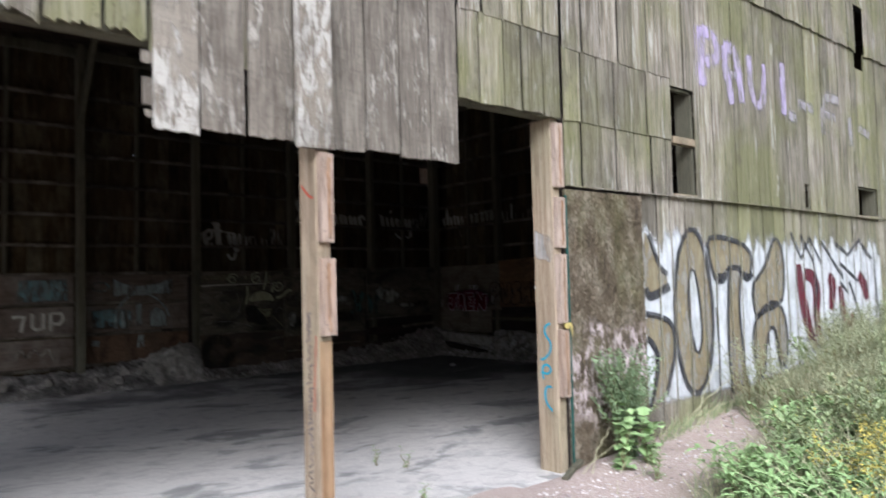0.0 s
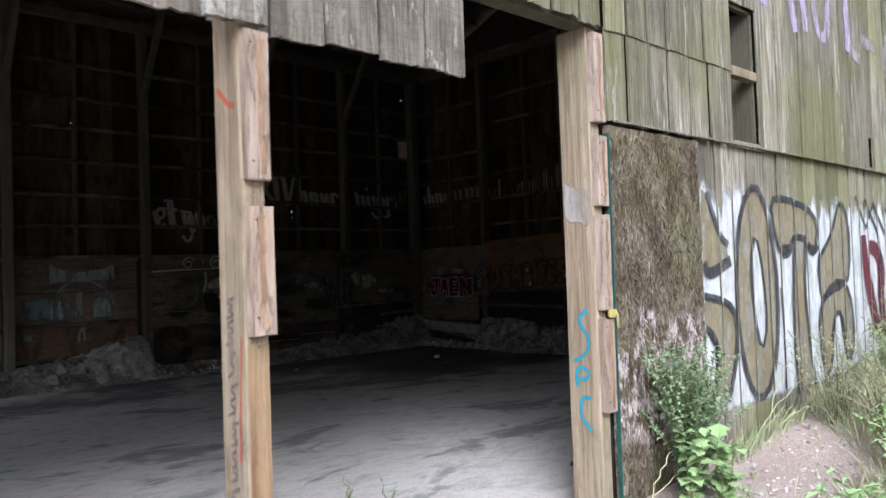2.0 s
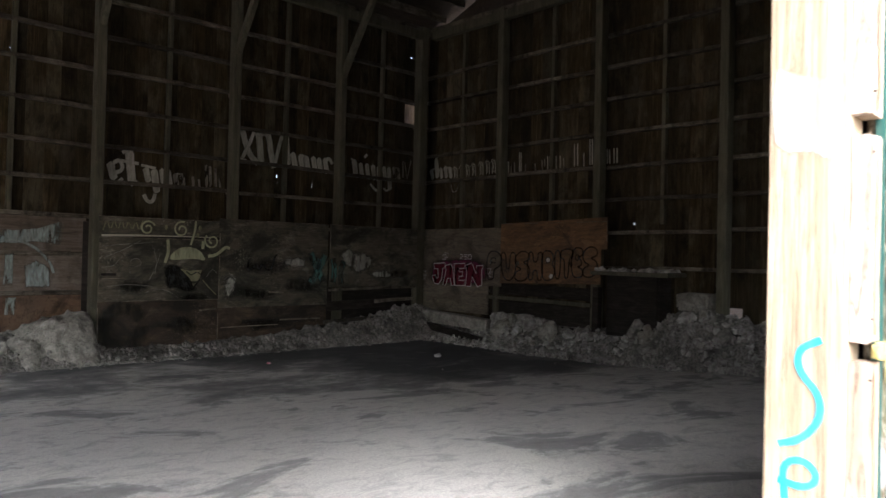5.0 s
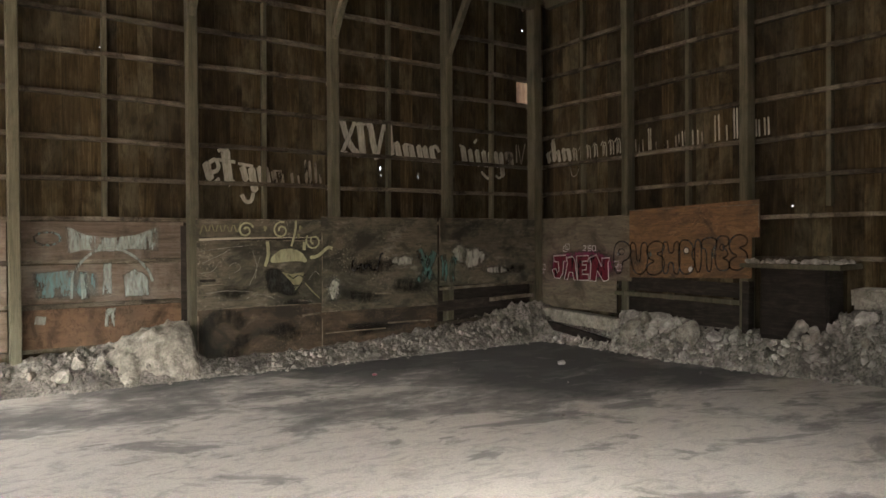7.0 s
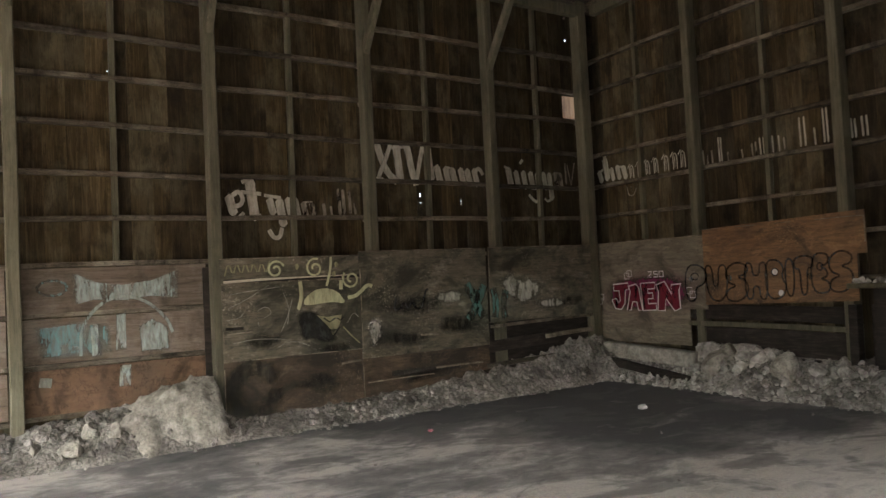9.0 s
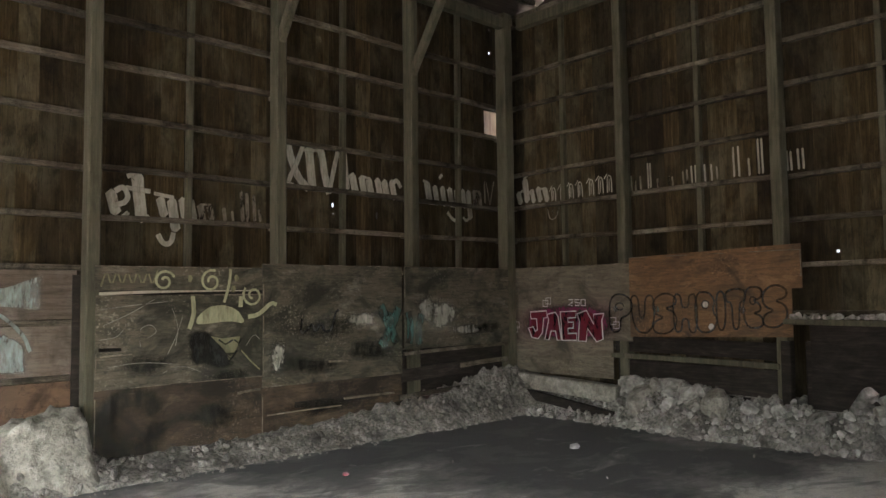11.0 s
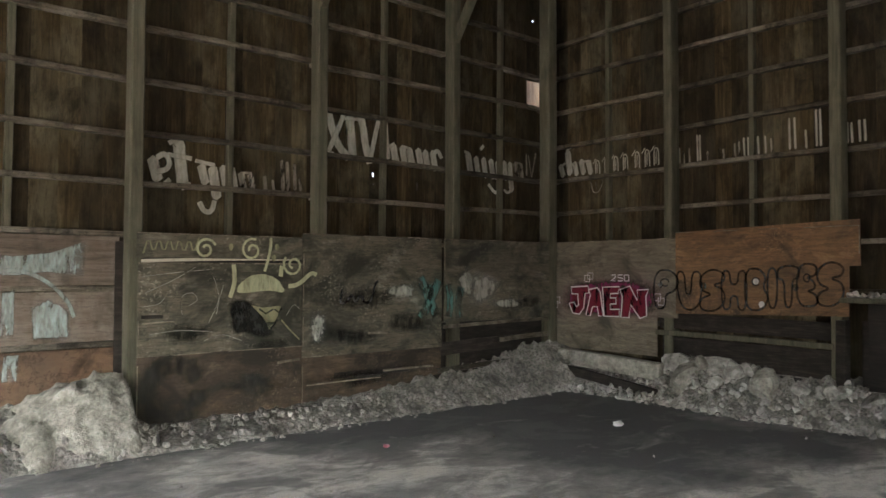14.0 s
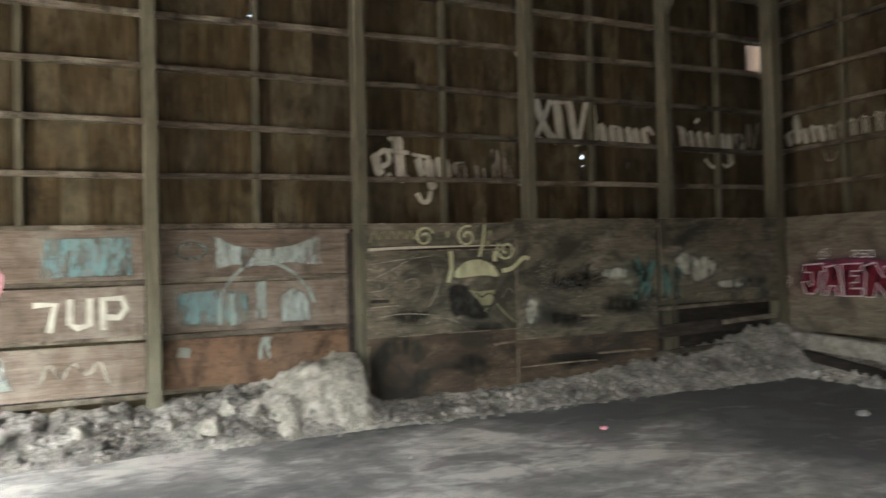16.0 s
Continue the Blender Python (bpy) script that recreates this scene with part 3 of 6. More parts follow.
def painted(name, mat, parent, plane, at, proud, patches=(), lines=(), width=0.03, label="", rim=0.86):
    """Patches and strokes of one colour as one part."""
    bm = bmesh.new()
    for p in patches:
        fill(bm, p, plane, at, proud, rim)
    for l in lines:
        ribbon(bm, l, width, plane, at, proud)
    return part(name, bm, mat, parent, label)


# ---- ground, floor ----
X0, X1, Y0, Y1, TOP = -1.3, 13.62, 3.63, 15.27, 6.6


def ground_z(x, y):
    if X0 + 0.2 < x < X1 + 0.5 and Y0 + 0.85 < y < Y1 + 0.6:
        return -0.5
    edge = min(max((y - 3.45) / 0.6, 0), 1) if X0 < x < 4.8 else 0
    z = 0.29 + 0.09 * min(max(x - 4.7, 0), 8) - 0.02 * min(max(-y, 0), 8)
    z += 0.035 * noise.noise((x * 0.9, y * 0.9, 0)) + 0.012 * noise.noise((x * 5, y * 5, 3))
    z += edge * edge * (3 - 2 * edge) * (floor_z(x, y) - 0.012 + 0.016 * noise.noise((x * 2.3, y * 2.3, 6)) - z)
    if 4.3 < x < X1 and y > Y0 + 0.12:
        z = min(z, floor_z(x, y) - 0.05)
    return z


def floor_z(x, y):
    f = min(max((y - 3.9) / 7.5, 0), 1)
    return 0.285 * (1 - f * f * (3 - 2 * f)) + 0.008 * noise.noise((x * 1.3, y * 1.3, 5))


def steps(lo, hi, fine_lo, fine_hi, fine, grow=1.35):
    near = [fine_lo + i * fine for i in range(int((fine_hi - fine_lo) / fine) + 1)]
    out, s = [], fine
    p = fine_lo
    while p > lo:
        s *= grow
        p -= s
        out.append(p)
    far, s, p = [], fine, near[-1]
    while p < hi:
        s *= grow
        p += s
        far.append(p)
    return out[::-1] + near + far


def sheet(name, xs, ys, height, mat, label, parent=None):
    nx = len(xs)
    verts = [(x, y, height(x, y)) for y in ys for x in xs]
    faces = [(j * nx + i, j * nx + i + 1, (j + 1) * nx + i + 1, (j + 1) * nx + i) for j in range(len(ys) - 1) for i in range(nx - 1)]
    ob = mesh_object(name, verts, faces, mat)
    for f in ob.data.polygons:
        f.use_smooth = True
    return tagged(ob, label, name, kind="structure")


sheet("ground", steps(-500, 500, -5.0, 16.0, 0.22), steps(-500, 500, -3.0, 16.5, 0.2), ground_z, "ground", "trodden gravel and soil running up along the shed wall")
floor_xs = [X0 + 0.1 + i * 0.25 for i in range(int((X1 - X0 - 0.1) / 0.25) + 2)]
floor_ys = [3.42 + i * 0.2 for i in range(61)]
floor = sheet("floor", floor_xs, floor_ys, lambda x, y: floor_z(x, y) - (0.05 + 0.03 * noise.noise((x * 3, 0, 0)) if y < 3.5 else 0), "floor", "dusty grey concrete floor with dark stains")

# ---- walls ----
GIRTS = (0.40, 1.0, 1.59, 2.17, 2.73, 3.30, 3.89, 4.47, 5.04, 5.64)


def wall(name, label, a, b):
    """A wall of the shed: its top plate, which the boards hang from."""
    ob = part(name, lumber(a, b, 0.12, 0.16), "girt", None)
    return tagged(ob, label, "wall", kind="structure")


wall_south = wall("wall_south", "weathered grey-green vertical board facade of a shed", (X0, Y0 + 0.12, TOP), (X1, Y0 + 0.12, TOP))
wall_north = wall("wall_north", "dark brown vertical board wall with dusty girts", (X0, Y1 - 0.1, TOP), (X1, Y1 - 0.1, TOP))
wall_east = wall("wall_east", "dark brown vertical board end wall with dusty girts", (X1 - 0.1, Y0 + 0.2, TOP), (X1 - 0.1, Y1 - 0.2, TOP))
wall_west = wall("wall_west", "unseen dark board end wall, its wide doorway added to light the shed", (X0, Y0 + 0.2, TOP), (X0, Y1 - 0.2, TOP))

NORTH_HOLES = [(9.83, 9.86, 3.09, 3.15), (9.84, 9.855, 2.72, 2.76), (9.845, 9.86, 4.05, 4.08), (13.06, 13.10, 6.38, 6.42), (13.06, 13.10, 5.97, 6.01), (12.92, 13.24, 4.53, 4.97), (5.36, 5.46, 4.585, 4.603), (10.612, 10.63, 2.97, 3.07), (9.25, 9.268, 3.71, 3.75), (9.845, 9.86, 3.68, 3.71), (13.07, 13.09, 5.49, 5.53), (9.848, 9.866, 2.98, 3.01)]
EAST_HOLES = [(9.95, 9.99, 2.30, 2.335), (8.06, 8.36, 0.62, 1.0), (6.85, 7.1, 0.60, 0.72)]


SEAMS = []


def board_run(parent, plane, at, u0, u1, z0, z1, width, mat, holes=(), thick=0.024, ragged=0.0, gap=0.0):
    """A row of upright boards; with a gap, shrunken boards that show the dark between them."""
    u, i = u0, 0
    while u < u1 - 0.05:
        w = min(width * RND.uniform(0.85, 1.15), u1 - u)
        if u1 - u - w < 0.08:
            w = u1 - u
        lap = -gap * RND.uniform(0.35, 0.9) / 2 if gap else 0.004
        plank("board", plane, at - 0.005 * (i % 2) - RND.uniform(0, 0.003), u - lap, u + w + lap, z0, z1, thick, mat, parent, ragged, holes)
        if gap:
            SEAMS.append((u, z0, z1))
        u += w
        i += 1


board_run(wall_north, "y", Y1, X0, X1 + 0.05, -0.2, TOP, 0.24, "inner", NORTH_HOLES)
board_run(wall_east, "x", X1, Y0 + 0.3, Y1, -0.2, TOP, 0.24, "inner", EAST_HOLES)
# unseen west end; its doorway towards the back is added to let light in
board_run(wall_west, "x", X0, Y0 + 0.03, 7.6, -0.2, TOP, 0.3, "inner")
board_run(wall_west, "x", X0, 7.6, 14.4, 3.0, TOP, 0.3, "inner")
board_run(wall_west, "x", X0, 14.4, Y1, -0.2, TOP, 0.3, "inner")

# gables and roof
roof = tagged(part("ceiling", bmesh.new(), "roof", None), "dark board underside of a gable roof", "ceiling", kind="structure")
bm = bmesh.new()
MIDY = (Y0 + Y1) / 2
for side in (-1, 1):
    n = 26
    for i in range(n):
        a, b = i / n, (i + 1) / n
        ya, yb = MIDY + side * (MIDY - Y0 + 0.4) * (1 - a), MIDY + side * (MIDY - Y0 + 0.4) * (1 - b)
        za, zb = TOP - 0.15 + 2.35 * a, TOP - 0.15 + 2.35 * b + 0.012
        vs = [bm.verts.new(p) for p in ((X0 - 0.3, ya, za), (X1 + 0.3, ya, za), (X1 + 0.3, yb, zb), (X0 - 0.3, yb, zb), (X0 - 0.3, ya, za + 0.03), (X1 + 0.3, ya, za + 0.03), (X1 + 0.3, yb, zb + 0.03), (X0 - 0.3, yb, zb + 0.03))]
        for f in ((0, 1, 2, 3), (4, 7, 6, 5), (0, 4, 5, 1), (1, 5, 6, 2), (2, 6, 7, 3), (3, 7, 4, 0)):
            bm.faces.new([vs[k] for k in f])
for x in (X0, X1):
    vs = [bm.verts.new(p) for p in ((x - 0.02, Y0, TOP - 0.1), (x - 0.02, Y1, TOP - 0.1), (x - 0.02, MIDY, TOP + 2.1), (x + 0.02, Y0, TOP - 0.1), (x + 0.02, Y1, TOP - 0.1), (x + 0.02, MIDY, TOP + 2.1))]
    for f in ((0, 1, 2), (3, 5, 4), (0, 3, 4, 1), (1, 4, 5, 2), (2, 5, 3, 0)):
        bm.faces.new([vs[k] for k in f])
bmesh.ops.recalc_face_normals(bm, faces=bm.faces)
bm.to_mesh(roof.data)
bm.free()

# girts and thin studs on the two seen walls
NORTH_POSTS = (-0.3, 1.95, 4.21, 6.48, 8.75, 10.99, 13.09)
EAST_POSTS = (5.95, 8.22, 10.51, 12.82)
for k, z in enumerate(GIRTS):
    for a, b in zip((X0,) + NORTH_POSTS, NORTH_POSTS + (X1,)):
        if b - a > 0.3:
            s = RND.uniform(-0.02, 0.02)
            under(part("girt", lumber((a + 0.07, Y1 - 0.05, z + s), (b + 0.07, Y1 - 0.05, z + s + RND.uniform(-0.025, 0.025)), 0.1, 0.06, 0.006, 0.008), "girt", None), wall_north)
    for a, b in zip((Y0 + 0.1,) + EAST_POSTS, EAST_POSTS + (Y1 - 0.1,)):
        s = RND.uniform(-0.02, 0.02)
        if z < 1.2 and a < 9:
            continue
        under(part("girt", lumber((X1 - 0.05, a + 0.07, z + s), (X1 - 0.05, b + 0.07, z + s + RND.uniform(-0.025, 0.025)), 0.1, 0.06, 0.006, 0.008), "girt", None), wall_east)
for x in (0.8, 3.05, 5.4, 7.72, 9.97, 12.24):
    under(part("stud", lumber((x, Y1 - 0.045, 2.2), (x + 0.03, Y1 - 0.045, TOP), 0.07, 0.09), "stud", None), wall_north)
for y in (7.1, 9.4, 11.72, 14.1):
    under(part("stud", lumber((X1 - 0.045, y, 2.3), (X1 - 0.045, y, TOP), 0.09, 0.07), "stud", None), wall_east)


# ---- posts inside ----
def wall_post(x, y, w, d, brace):
    ob = thing("wall_post", "square dusty timber post with a diagonal knee brace", "post", (x, y, -0.1), "posts along the walls")
    part("post", lumber((x, y, -0.1), (x, y, TOP), w, d, 0.012, 0.01, 8), "stud", ob)
    if brace is None:
        return tagged(ob, "square dusty timber post against the end wall")
    bx, by = brace
    part("knee_brace", lumber((x + bx * 0.05, y + by * 0.05, 5.15), (x + bx * 1.3, y + by * 1.3, 6.92), 0.1, 0.12, 0.01), "stud", ob)
    return ob


for x in NORTH_POSTS[:-1]:
    wall_post(x + 0.07, 15.0, 0.14, 0.2, (0, -1))
for y in EAST_POSTS:
    wall_post(13.44, y + 0.07, 0.2, 0.14, None)
corner = thing("corner_post", "thick dusty timber post in the corner", "post", (13.16, 15.0, -0.1))
part("post", lumber((13.16, 15.02, -0.1), (13.16, 15.02, TOP), 0.2, 0.22, 0.014, 0.01, 8), "stud", corner)
for name, a, b in (("north_plate", (X0 + 0.1, 14.97, 6.42), (13.1, 14.97, 6.42)), ("east_plate", (13.42, Y0 + 0.3, 6.46), (13.42, 14.9, 6.46))):
    plate = thing("wall_plate", "heavy dusty timber plate under the roof", "beam", a)
    part("beam", lumber(a, b, 0.14, 0.18, 0.012, 0.01, 10), "stud", plate)
for i in range(9):
    y = 14.40 - i * 0.55
    ob = part("purlin", lumber((X0 + 0.2, y, 6.62 + 0.39 * (14.5 - y)), (13.25, y, 6.62 + 0.39 * (14.5 - y)), 0.06, 0.14, 0.008, 0.01, 8), "girt", None)
    tagged(ob, "dusty roof purlin running the length of the shed", "purlin", "roof purlins")

# ---- facade ----
OUT_HOLES = [(6.49, 6.90, 2.60, 3.65), (11.02, 11.74, 2.58, 2.98), (9.36, 9.47, 2.59, 2.90), (11.10, 11.42, 4.62, 5.5)]


def facade_run(u0, u1, z0, z1, mat, at=Y0, ragged=0.0, width=0.24, thick=0.013):
    board_run(wall_south, "y", at, u0, u1, z0, z1, width, mat, OUT_HOLES, thick, ragged, 0.036)


facade_run(X0, 1.56, 3.08, TOP, "outer", Y0, 0.09)
facade_run(3.74, 4.86, 3.11, 3.80, "outer", Y0, 0.03)
facade_run(3.74, 4.86, 3.78, TOP, "outer", Y0 - 0.008, 0.02)
facade_run(1.56, 3.74, 3.06, TOP, "outer", Y0 + 0.03)
facade_run(4.88, 6.48, 2.56, 3.13, "outer", Y0 + 0.004, 0.03)
facade_run(4.88, 6.48, 3.11, 3.72, "outer", Y0 - 0.006, 0.015)
facade_run(4.88, 6.48, 3.70, 4.86, "outer", Y0 - 0.012, 0.015)
facade_run(4.88, 8.2, 4.84, TOP, "outer", Y0 - 0.02, 0.02)
facade_run(6.48, 8.2, 2.56, 4.86, "outer", Y0, 0.02)
facade_run(8.2, 12.93, 2.56, 4.86, "outer", Y0, 0.03)
facade_run(8.2, 12.93, 4.82, TOP, "outer", Y0 - 0.03, 0.05)
facade_run(5.94, 12.93, 0.1, 2.62, "outer", Y0 + 0.035, 0.0, 0.25)
# added black sheet: puts shade in the board gaps and stops daylight leaks
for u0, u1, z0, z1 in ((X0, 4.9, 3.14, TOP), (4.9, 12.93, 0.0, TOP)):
    plank("sheathing", "y", Y0 + 0.066, u0, u1, z0, z1, 0.02, "black_wood_and_shade", wall_south, 0.0, [(a - 0.02, b + 0.3, c - 0.02, d + 0.02) for a, b, c, d in OUT_HOLES])
# unseen set-back corner, added to keep daylight out at the far end
board_run(wall_south, "x", 12.93, Y0 + 0.03, Y0 + 0.33, 0.1, TOP, 0.15, "outer")
board_run(wall_south, "y", Y0 + 0.29, 12.93, X1 + 0.05, 0.1, TOP, 0.25, "outer")
# header behind the lintel line
part("header", lumber((X0 + 0.1, Y0 + 0.11, 3.22), (4.9, Y0 + 0.11, 3.22), 0.12, 0.2), "stud", wall_south)
part("seam_rail", lumber((4.95, Y0 - 0.012, 2.575), (11.9, Y0 - 0.012, 2.555), 0.016, 0.012, 0.002, 0.012, 40), "outer", wall_south)
# hanging flap of wide boards
for u0, u1, zlow, mat, proud in ((1.575, 1.83, 2.635, "whitewash", 0.012), (1.83, 2.10, 2.66, "flap", 0.0), (2.115, 2.41, 2.655, "flap", 0.0), (2.41, 2.665, 2.645, "flap", 0.0), (2.66, 2.92, 2.64, "flap", 0.004), (2.925, 3.2, 2.65, "flap", 0.0), (3.2, 3.46, 2.635, "flap", 0.004), (3.465, 3.725, 2.64, "flap", 0.0)):
    plank("board", "y", Y0 - 0.004 - proud, u0 + 0.007, u1 - 0.007, zlow, TOP, 0.018, mat, wall_south, 0.03)
plank("board", "y", 3.385, 2.295, 2.52, 2.585, TOP, 0.035, "whitewash", wall_south, 0.02)
for z0, z1, w in ((2.98, 3.06, 0.05), (2.76, 2.92, 0.045), (2.70, 2.75, 0.03)):
    plank("splinter", "y", Y0 + 0.018, 1.582 - w, 1.60, z0, z1, 0.016, "flap", wall_south, 0.03)
# rotten sheet beside the doorway
bm = bmesh.new()
NX, NZ = 28, 56
grid = [[bm.verts.new((4.89 + 1.05 * i / NX, Y0 + 0.012 - 0.016 * max(0, noise.noise((i * 0.55, j * 0.3, 2))) - 0.01 * RND.random(), 0.12 + 2.43 * j / NZ)) for i in range(NX + 1)] for j in range(NZ + 1)]
for j in range(NZ):
    for i in range(NX):
        bm.faces.new((grid[j][i], grid[j][i + 1], grid[j + 1][i + 1], grid[j + 1][i]))
back = bmesh.ops.extrude_face_region(bm, geom=bm.faces[:])["geom"]
for v in back:
    if isinstance(v, bmesh.types.BMVert):
        v.co.y = Y0 + 0.045
sheet_panel = thing("wall_sheet", "rotten mossy strand board sheet nailed beside the doorway", "board", (5.45, Y0, 0.3))
part("sheet", bm, "flakes", sheet_panel)
# loose strands standing off the sheet
fv, ff = [], []
for _ in range(2600):
    u, z = RND.uniform(4.90, 5.92), RND.uniform(0.2, 2.52)
    lean = RND.gauss(0, 0.45)
    size, w = RND.uniform(0.015, 0.055), RND.uniform(0.002, 0.006)
    tip = Vector((math.sin(lean), -RND.uniform(0.1, 0.55), -math.cos(lean))) * size
    root, side = Vector((u, Y0 - 0.002, z)), Vector((math.cos(lean), 0, math.sin(lean))) * w
    k = len(fv)
    fv += [tuple(root - side), tuple(root + side), tuple(root + tip * 0.6 + side * 0.9), tuple(root + tip), tuple(root + tip * 0.6 - side * 0.9), tuple(root + tip * 0.5 + Vector((0, 0.003, 0)))]
    ff += [(k, k + 1, k + 2, k + 3, k + 4), (k, k + 5, k + 1), (k + 1, k + 5, k + 2), (k + 2, k + 5, k + 3), (k + 3, k + 5, k + 4), (k + 4, k + 5, k)]
tagged(under(mesh_object("fibre_fuzz", fv, ff, "flakes"), sheet_panel), "loose curled wood strands", kind="stuff")
part("edge_strip", box(4.879, 4.887, Y0 - 0.004, Y0 + 0.02, 0.25, 2.5), "green_strip", sheet_panel, "dark green plastic edge strip")


def window_frame(u0, u1, z0, z1, bar=None):
    ob = thing("window", "narrow unglazed two-light window with bare timber jambs" if bar else "unglazed window opening with bare timber jambs", "window", ((u0 + u1) / 2, Y0, z0), kind="structure")
    part("jamb", box(u1 - 0.03, u1 + 0.01, Y0 + 0.028, Y0 + 0.2, z0, z1, 0.003), "stud", ob)
    part("jamb", box(u0 - 0.01, u0 + 0.02, Y0 + 0.028, Y0 + 0.075, z0, z1, 0.003), "stud", ob)
    part("sill", box(u0, u1, Y0 + 0.002, Y0 + 0.075, z0 - 0.03, z0 + 0.012, 0.003), "post", ob)
    part("head", box(u0, u1, Y0 + 0.028, Y0 + 0.075, z1 - 0.03, z1, 0.003), "stud", ob)
    if bar:
        part("rail", box(u0 + 0.01, u1 - 0.01, Y0 - 0.006, Y0 + 0.07, bar - 0.035, bar + 0.035, 0.003), "post", ob)


window_frame(6.49, 6.90, 2.60, 3.65, 3.13)
window_frame(11.02, 11.74, 2.58, 2.98)


# ---- doorway posts ----
def door_post(name, x, w, y0, y1, z1, cleats, label):
    ob = thing(name, label, "post", (x + w / 2, (y0 + y1) / 2, 0.2))
    part("post", lumber((x + w / 2, (y0 + y1) / 2, 0.15), (x + w / 2, (y0 + y1) / 2, z1), w, y1 - y0, 0.008, 0.004, 7), "post", ob)
    for za, zb, proud in cleats:
        cleat = part("cleat", box(x + 0.004, x + w + 0.004, y0 - proud, y0 - 0.002, za, zb, 0.003, 0.0025), "cleat", ob, "pale split pine cleat")
        u = x + w * RND.uniform(0.45, 0.65)
        pts = [(u + RND.uniform(-0.007, 0.007), za + 0.02 + (zb - za - 0.05) * k / 14) for k in range(15)]
        painted("split", "gouge", cleat, "y", y0 - proud, 0.004, (), [pts], 0.024, "splintered orange gouge")
        for z in (za + 0.06, zb - 0.05):
            part("nail", box(x + 0.02, x + 0.026, y0 - proud - 0.006, y0 - proud + 0.002, z, z + 0.006), "iron", cleat, "rusty nail head")
    return ob


left_post = door_post("door_post", 2.428, 0.088, 3.43, 3.62, 3.05, ((1.53, 1.97, 0.05), (2.06, 2.575, 0.042)), "weathered pine post in the middle of the doorway with scribbles")
right_post = door_post("door_post", 4.77, 0.095, 3.68, 3.90, 3.12, ((0.88, 1.42, 0.05), (1.47, 2.02, 0.05), (2.07, 2.48, 0.05), (2.56, 3.08, 0.05)), "weathered pine door jamb post with blue letters")
part("bare_face", box(2.432, 2.512, 3.424, 3.4285, 0.2, 1.5, 0.001), "bare_pine", left_post, "orange-brown bare wood face")
painted("letters", "blue", right_post, "x", 4.77, 0.004, (), [smooth_line(l) for l in ([(3.74, 1.47), (3.80, 1.44), (3.80, 1.38), (3.74, 1.32), (3.74, 1.25), (3.79, 1.19), (3.85, 1.17)], [(3.83, 1.02), (3.84, 1.12), (3.78, 1.14), (3.74, 1.10), (3.77, 1.06), (3.85, 1.07)], [(3.74, 0.96), (3.80, 0.96), (3.82, 0.90), (3.80, 0.82), (3.74, 0.77)])], 0.022, "blue spray-painted letters")
painted("paint_patch", "smear", right_post, "x", 4.77, 0.0035, [smooth_line([(3.685, 2.17), (3.75, 2.19), (3.82, 2.21), (3.895, 2.25), (3.895, 2.03), (3.85, 1.97), (3.78, 1.98), (3.72, 1.94), (3.685, 1.95)], 1, True)], (), 0.02, "smear of white paint", 0.8)
bm = box(4.80, 4.86, 3.608, 3.63, 1.425, 1.47, 0.006, 0.004)
part("tape", bm, "yellow_tape", right_post, "torn yellow tape")
painted("tape_tail", "yellow_tape", right_post, "y", 3.62, 0.004, (), [[(4.86, 1.47), (4.885, 1.44), (4.89, 1.36)]], 0.02)
for y, z in ((3.47, 2.02), (3.46, 1.49)):
    part("nail", lumber((2.47, y - 0.045, z), (2.478, y, z + 0.006), 0.005, 0.005, 0.001), "iron", left_post, "bent rusty nail")
# a scrawl of joined capitals running down the post
z = 1.66
for k in range(9):
    h = RND.uniform(0.07, 0.12)
    turns = RND.choice((3, 4, 5))
    line = [(3.525 + (0.034 if j % 2 else -0.034) * RND.uniform(0.5, 1.2), z - h * j / turns) for j in range(turns + 1)]
    painted("scribble", "grey_ink", left_post, "x", 2.428, 0.004 + 0.0002 * k, (), [smooth_line(line, 1)], 0.013, "grey marker scribble")
    z -= h + RND.uniform(0.0, 0.025)
painted("scratch", "red_mark", left_post, "x", 2.428, 0.0045, (), [[(3.585, 2.40), (3.50, 2.33), (3.46, 2.32)]], 0.02)
painted("scratch", "red_mark", left_post, "x", 2.428, 0.0045, (), [[(3.45, 1.53), (3.455, 1.48), (3.475, 1.25), (3.48, 1.1)]], 0.014, "red crayon strokes")

# ---- painted writing and pictures on the facade ----
def cut_at_seams(ob, half=0.014):
    """Paint stops at the gaps between the boards."""
    bm = bmesh.new()
    bm.from_mesh(ob.data)
    zs = [v.co.z for v in bm.verts]
    xs = [v.co.x for v in bm.verts]
    mid = (min(zs) + max(zs)) / 2
    for u, z0, z1 in SEAMS:
        if not (z0 < mid < z1 and min(xs) < u < max(xs)):
            continue
        for e in (-half, half):
            bmesh.ops.bisect_plane(bm, geom=bm.verts[:] + bm.edges[:] + bm.faces[:], plane_co=(u + e, 0, 0), plane_no=(1, 0, 0))
        gone = [f for f in bm.faces if abs(f.calc_center_median().x - u) < half]
        bmesh.ops.delete(bm, geom=gone, context="FACES")
    bm.to_mesh(ob.data)
    bm.free()


mural = thing("mural", "large bronze and white spray-painted letters outlined in black", "graffiti", (8.5, Y0, 0.6))
WALL = Y0 + 0.035
bm = bmesh.new()
painted_band(bm, [(5.965 + 0.06 * i, 0.62 + 0.06 * max(0, 0.06 * i - 2), 2.30 + 0.14 * noise.noise((i * 0.35, 0, 0)) + RND.uniform(-0.10, 0.06)) for i in range(98)], "y", WALL, 0.0145)
tagged(part("white_ground", bm, "white", mural), kind="stuff")


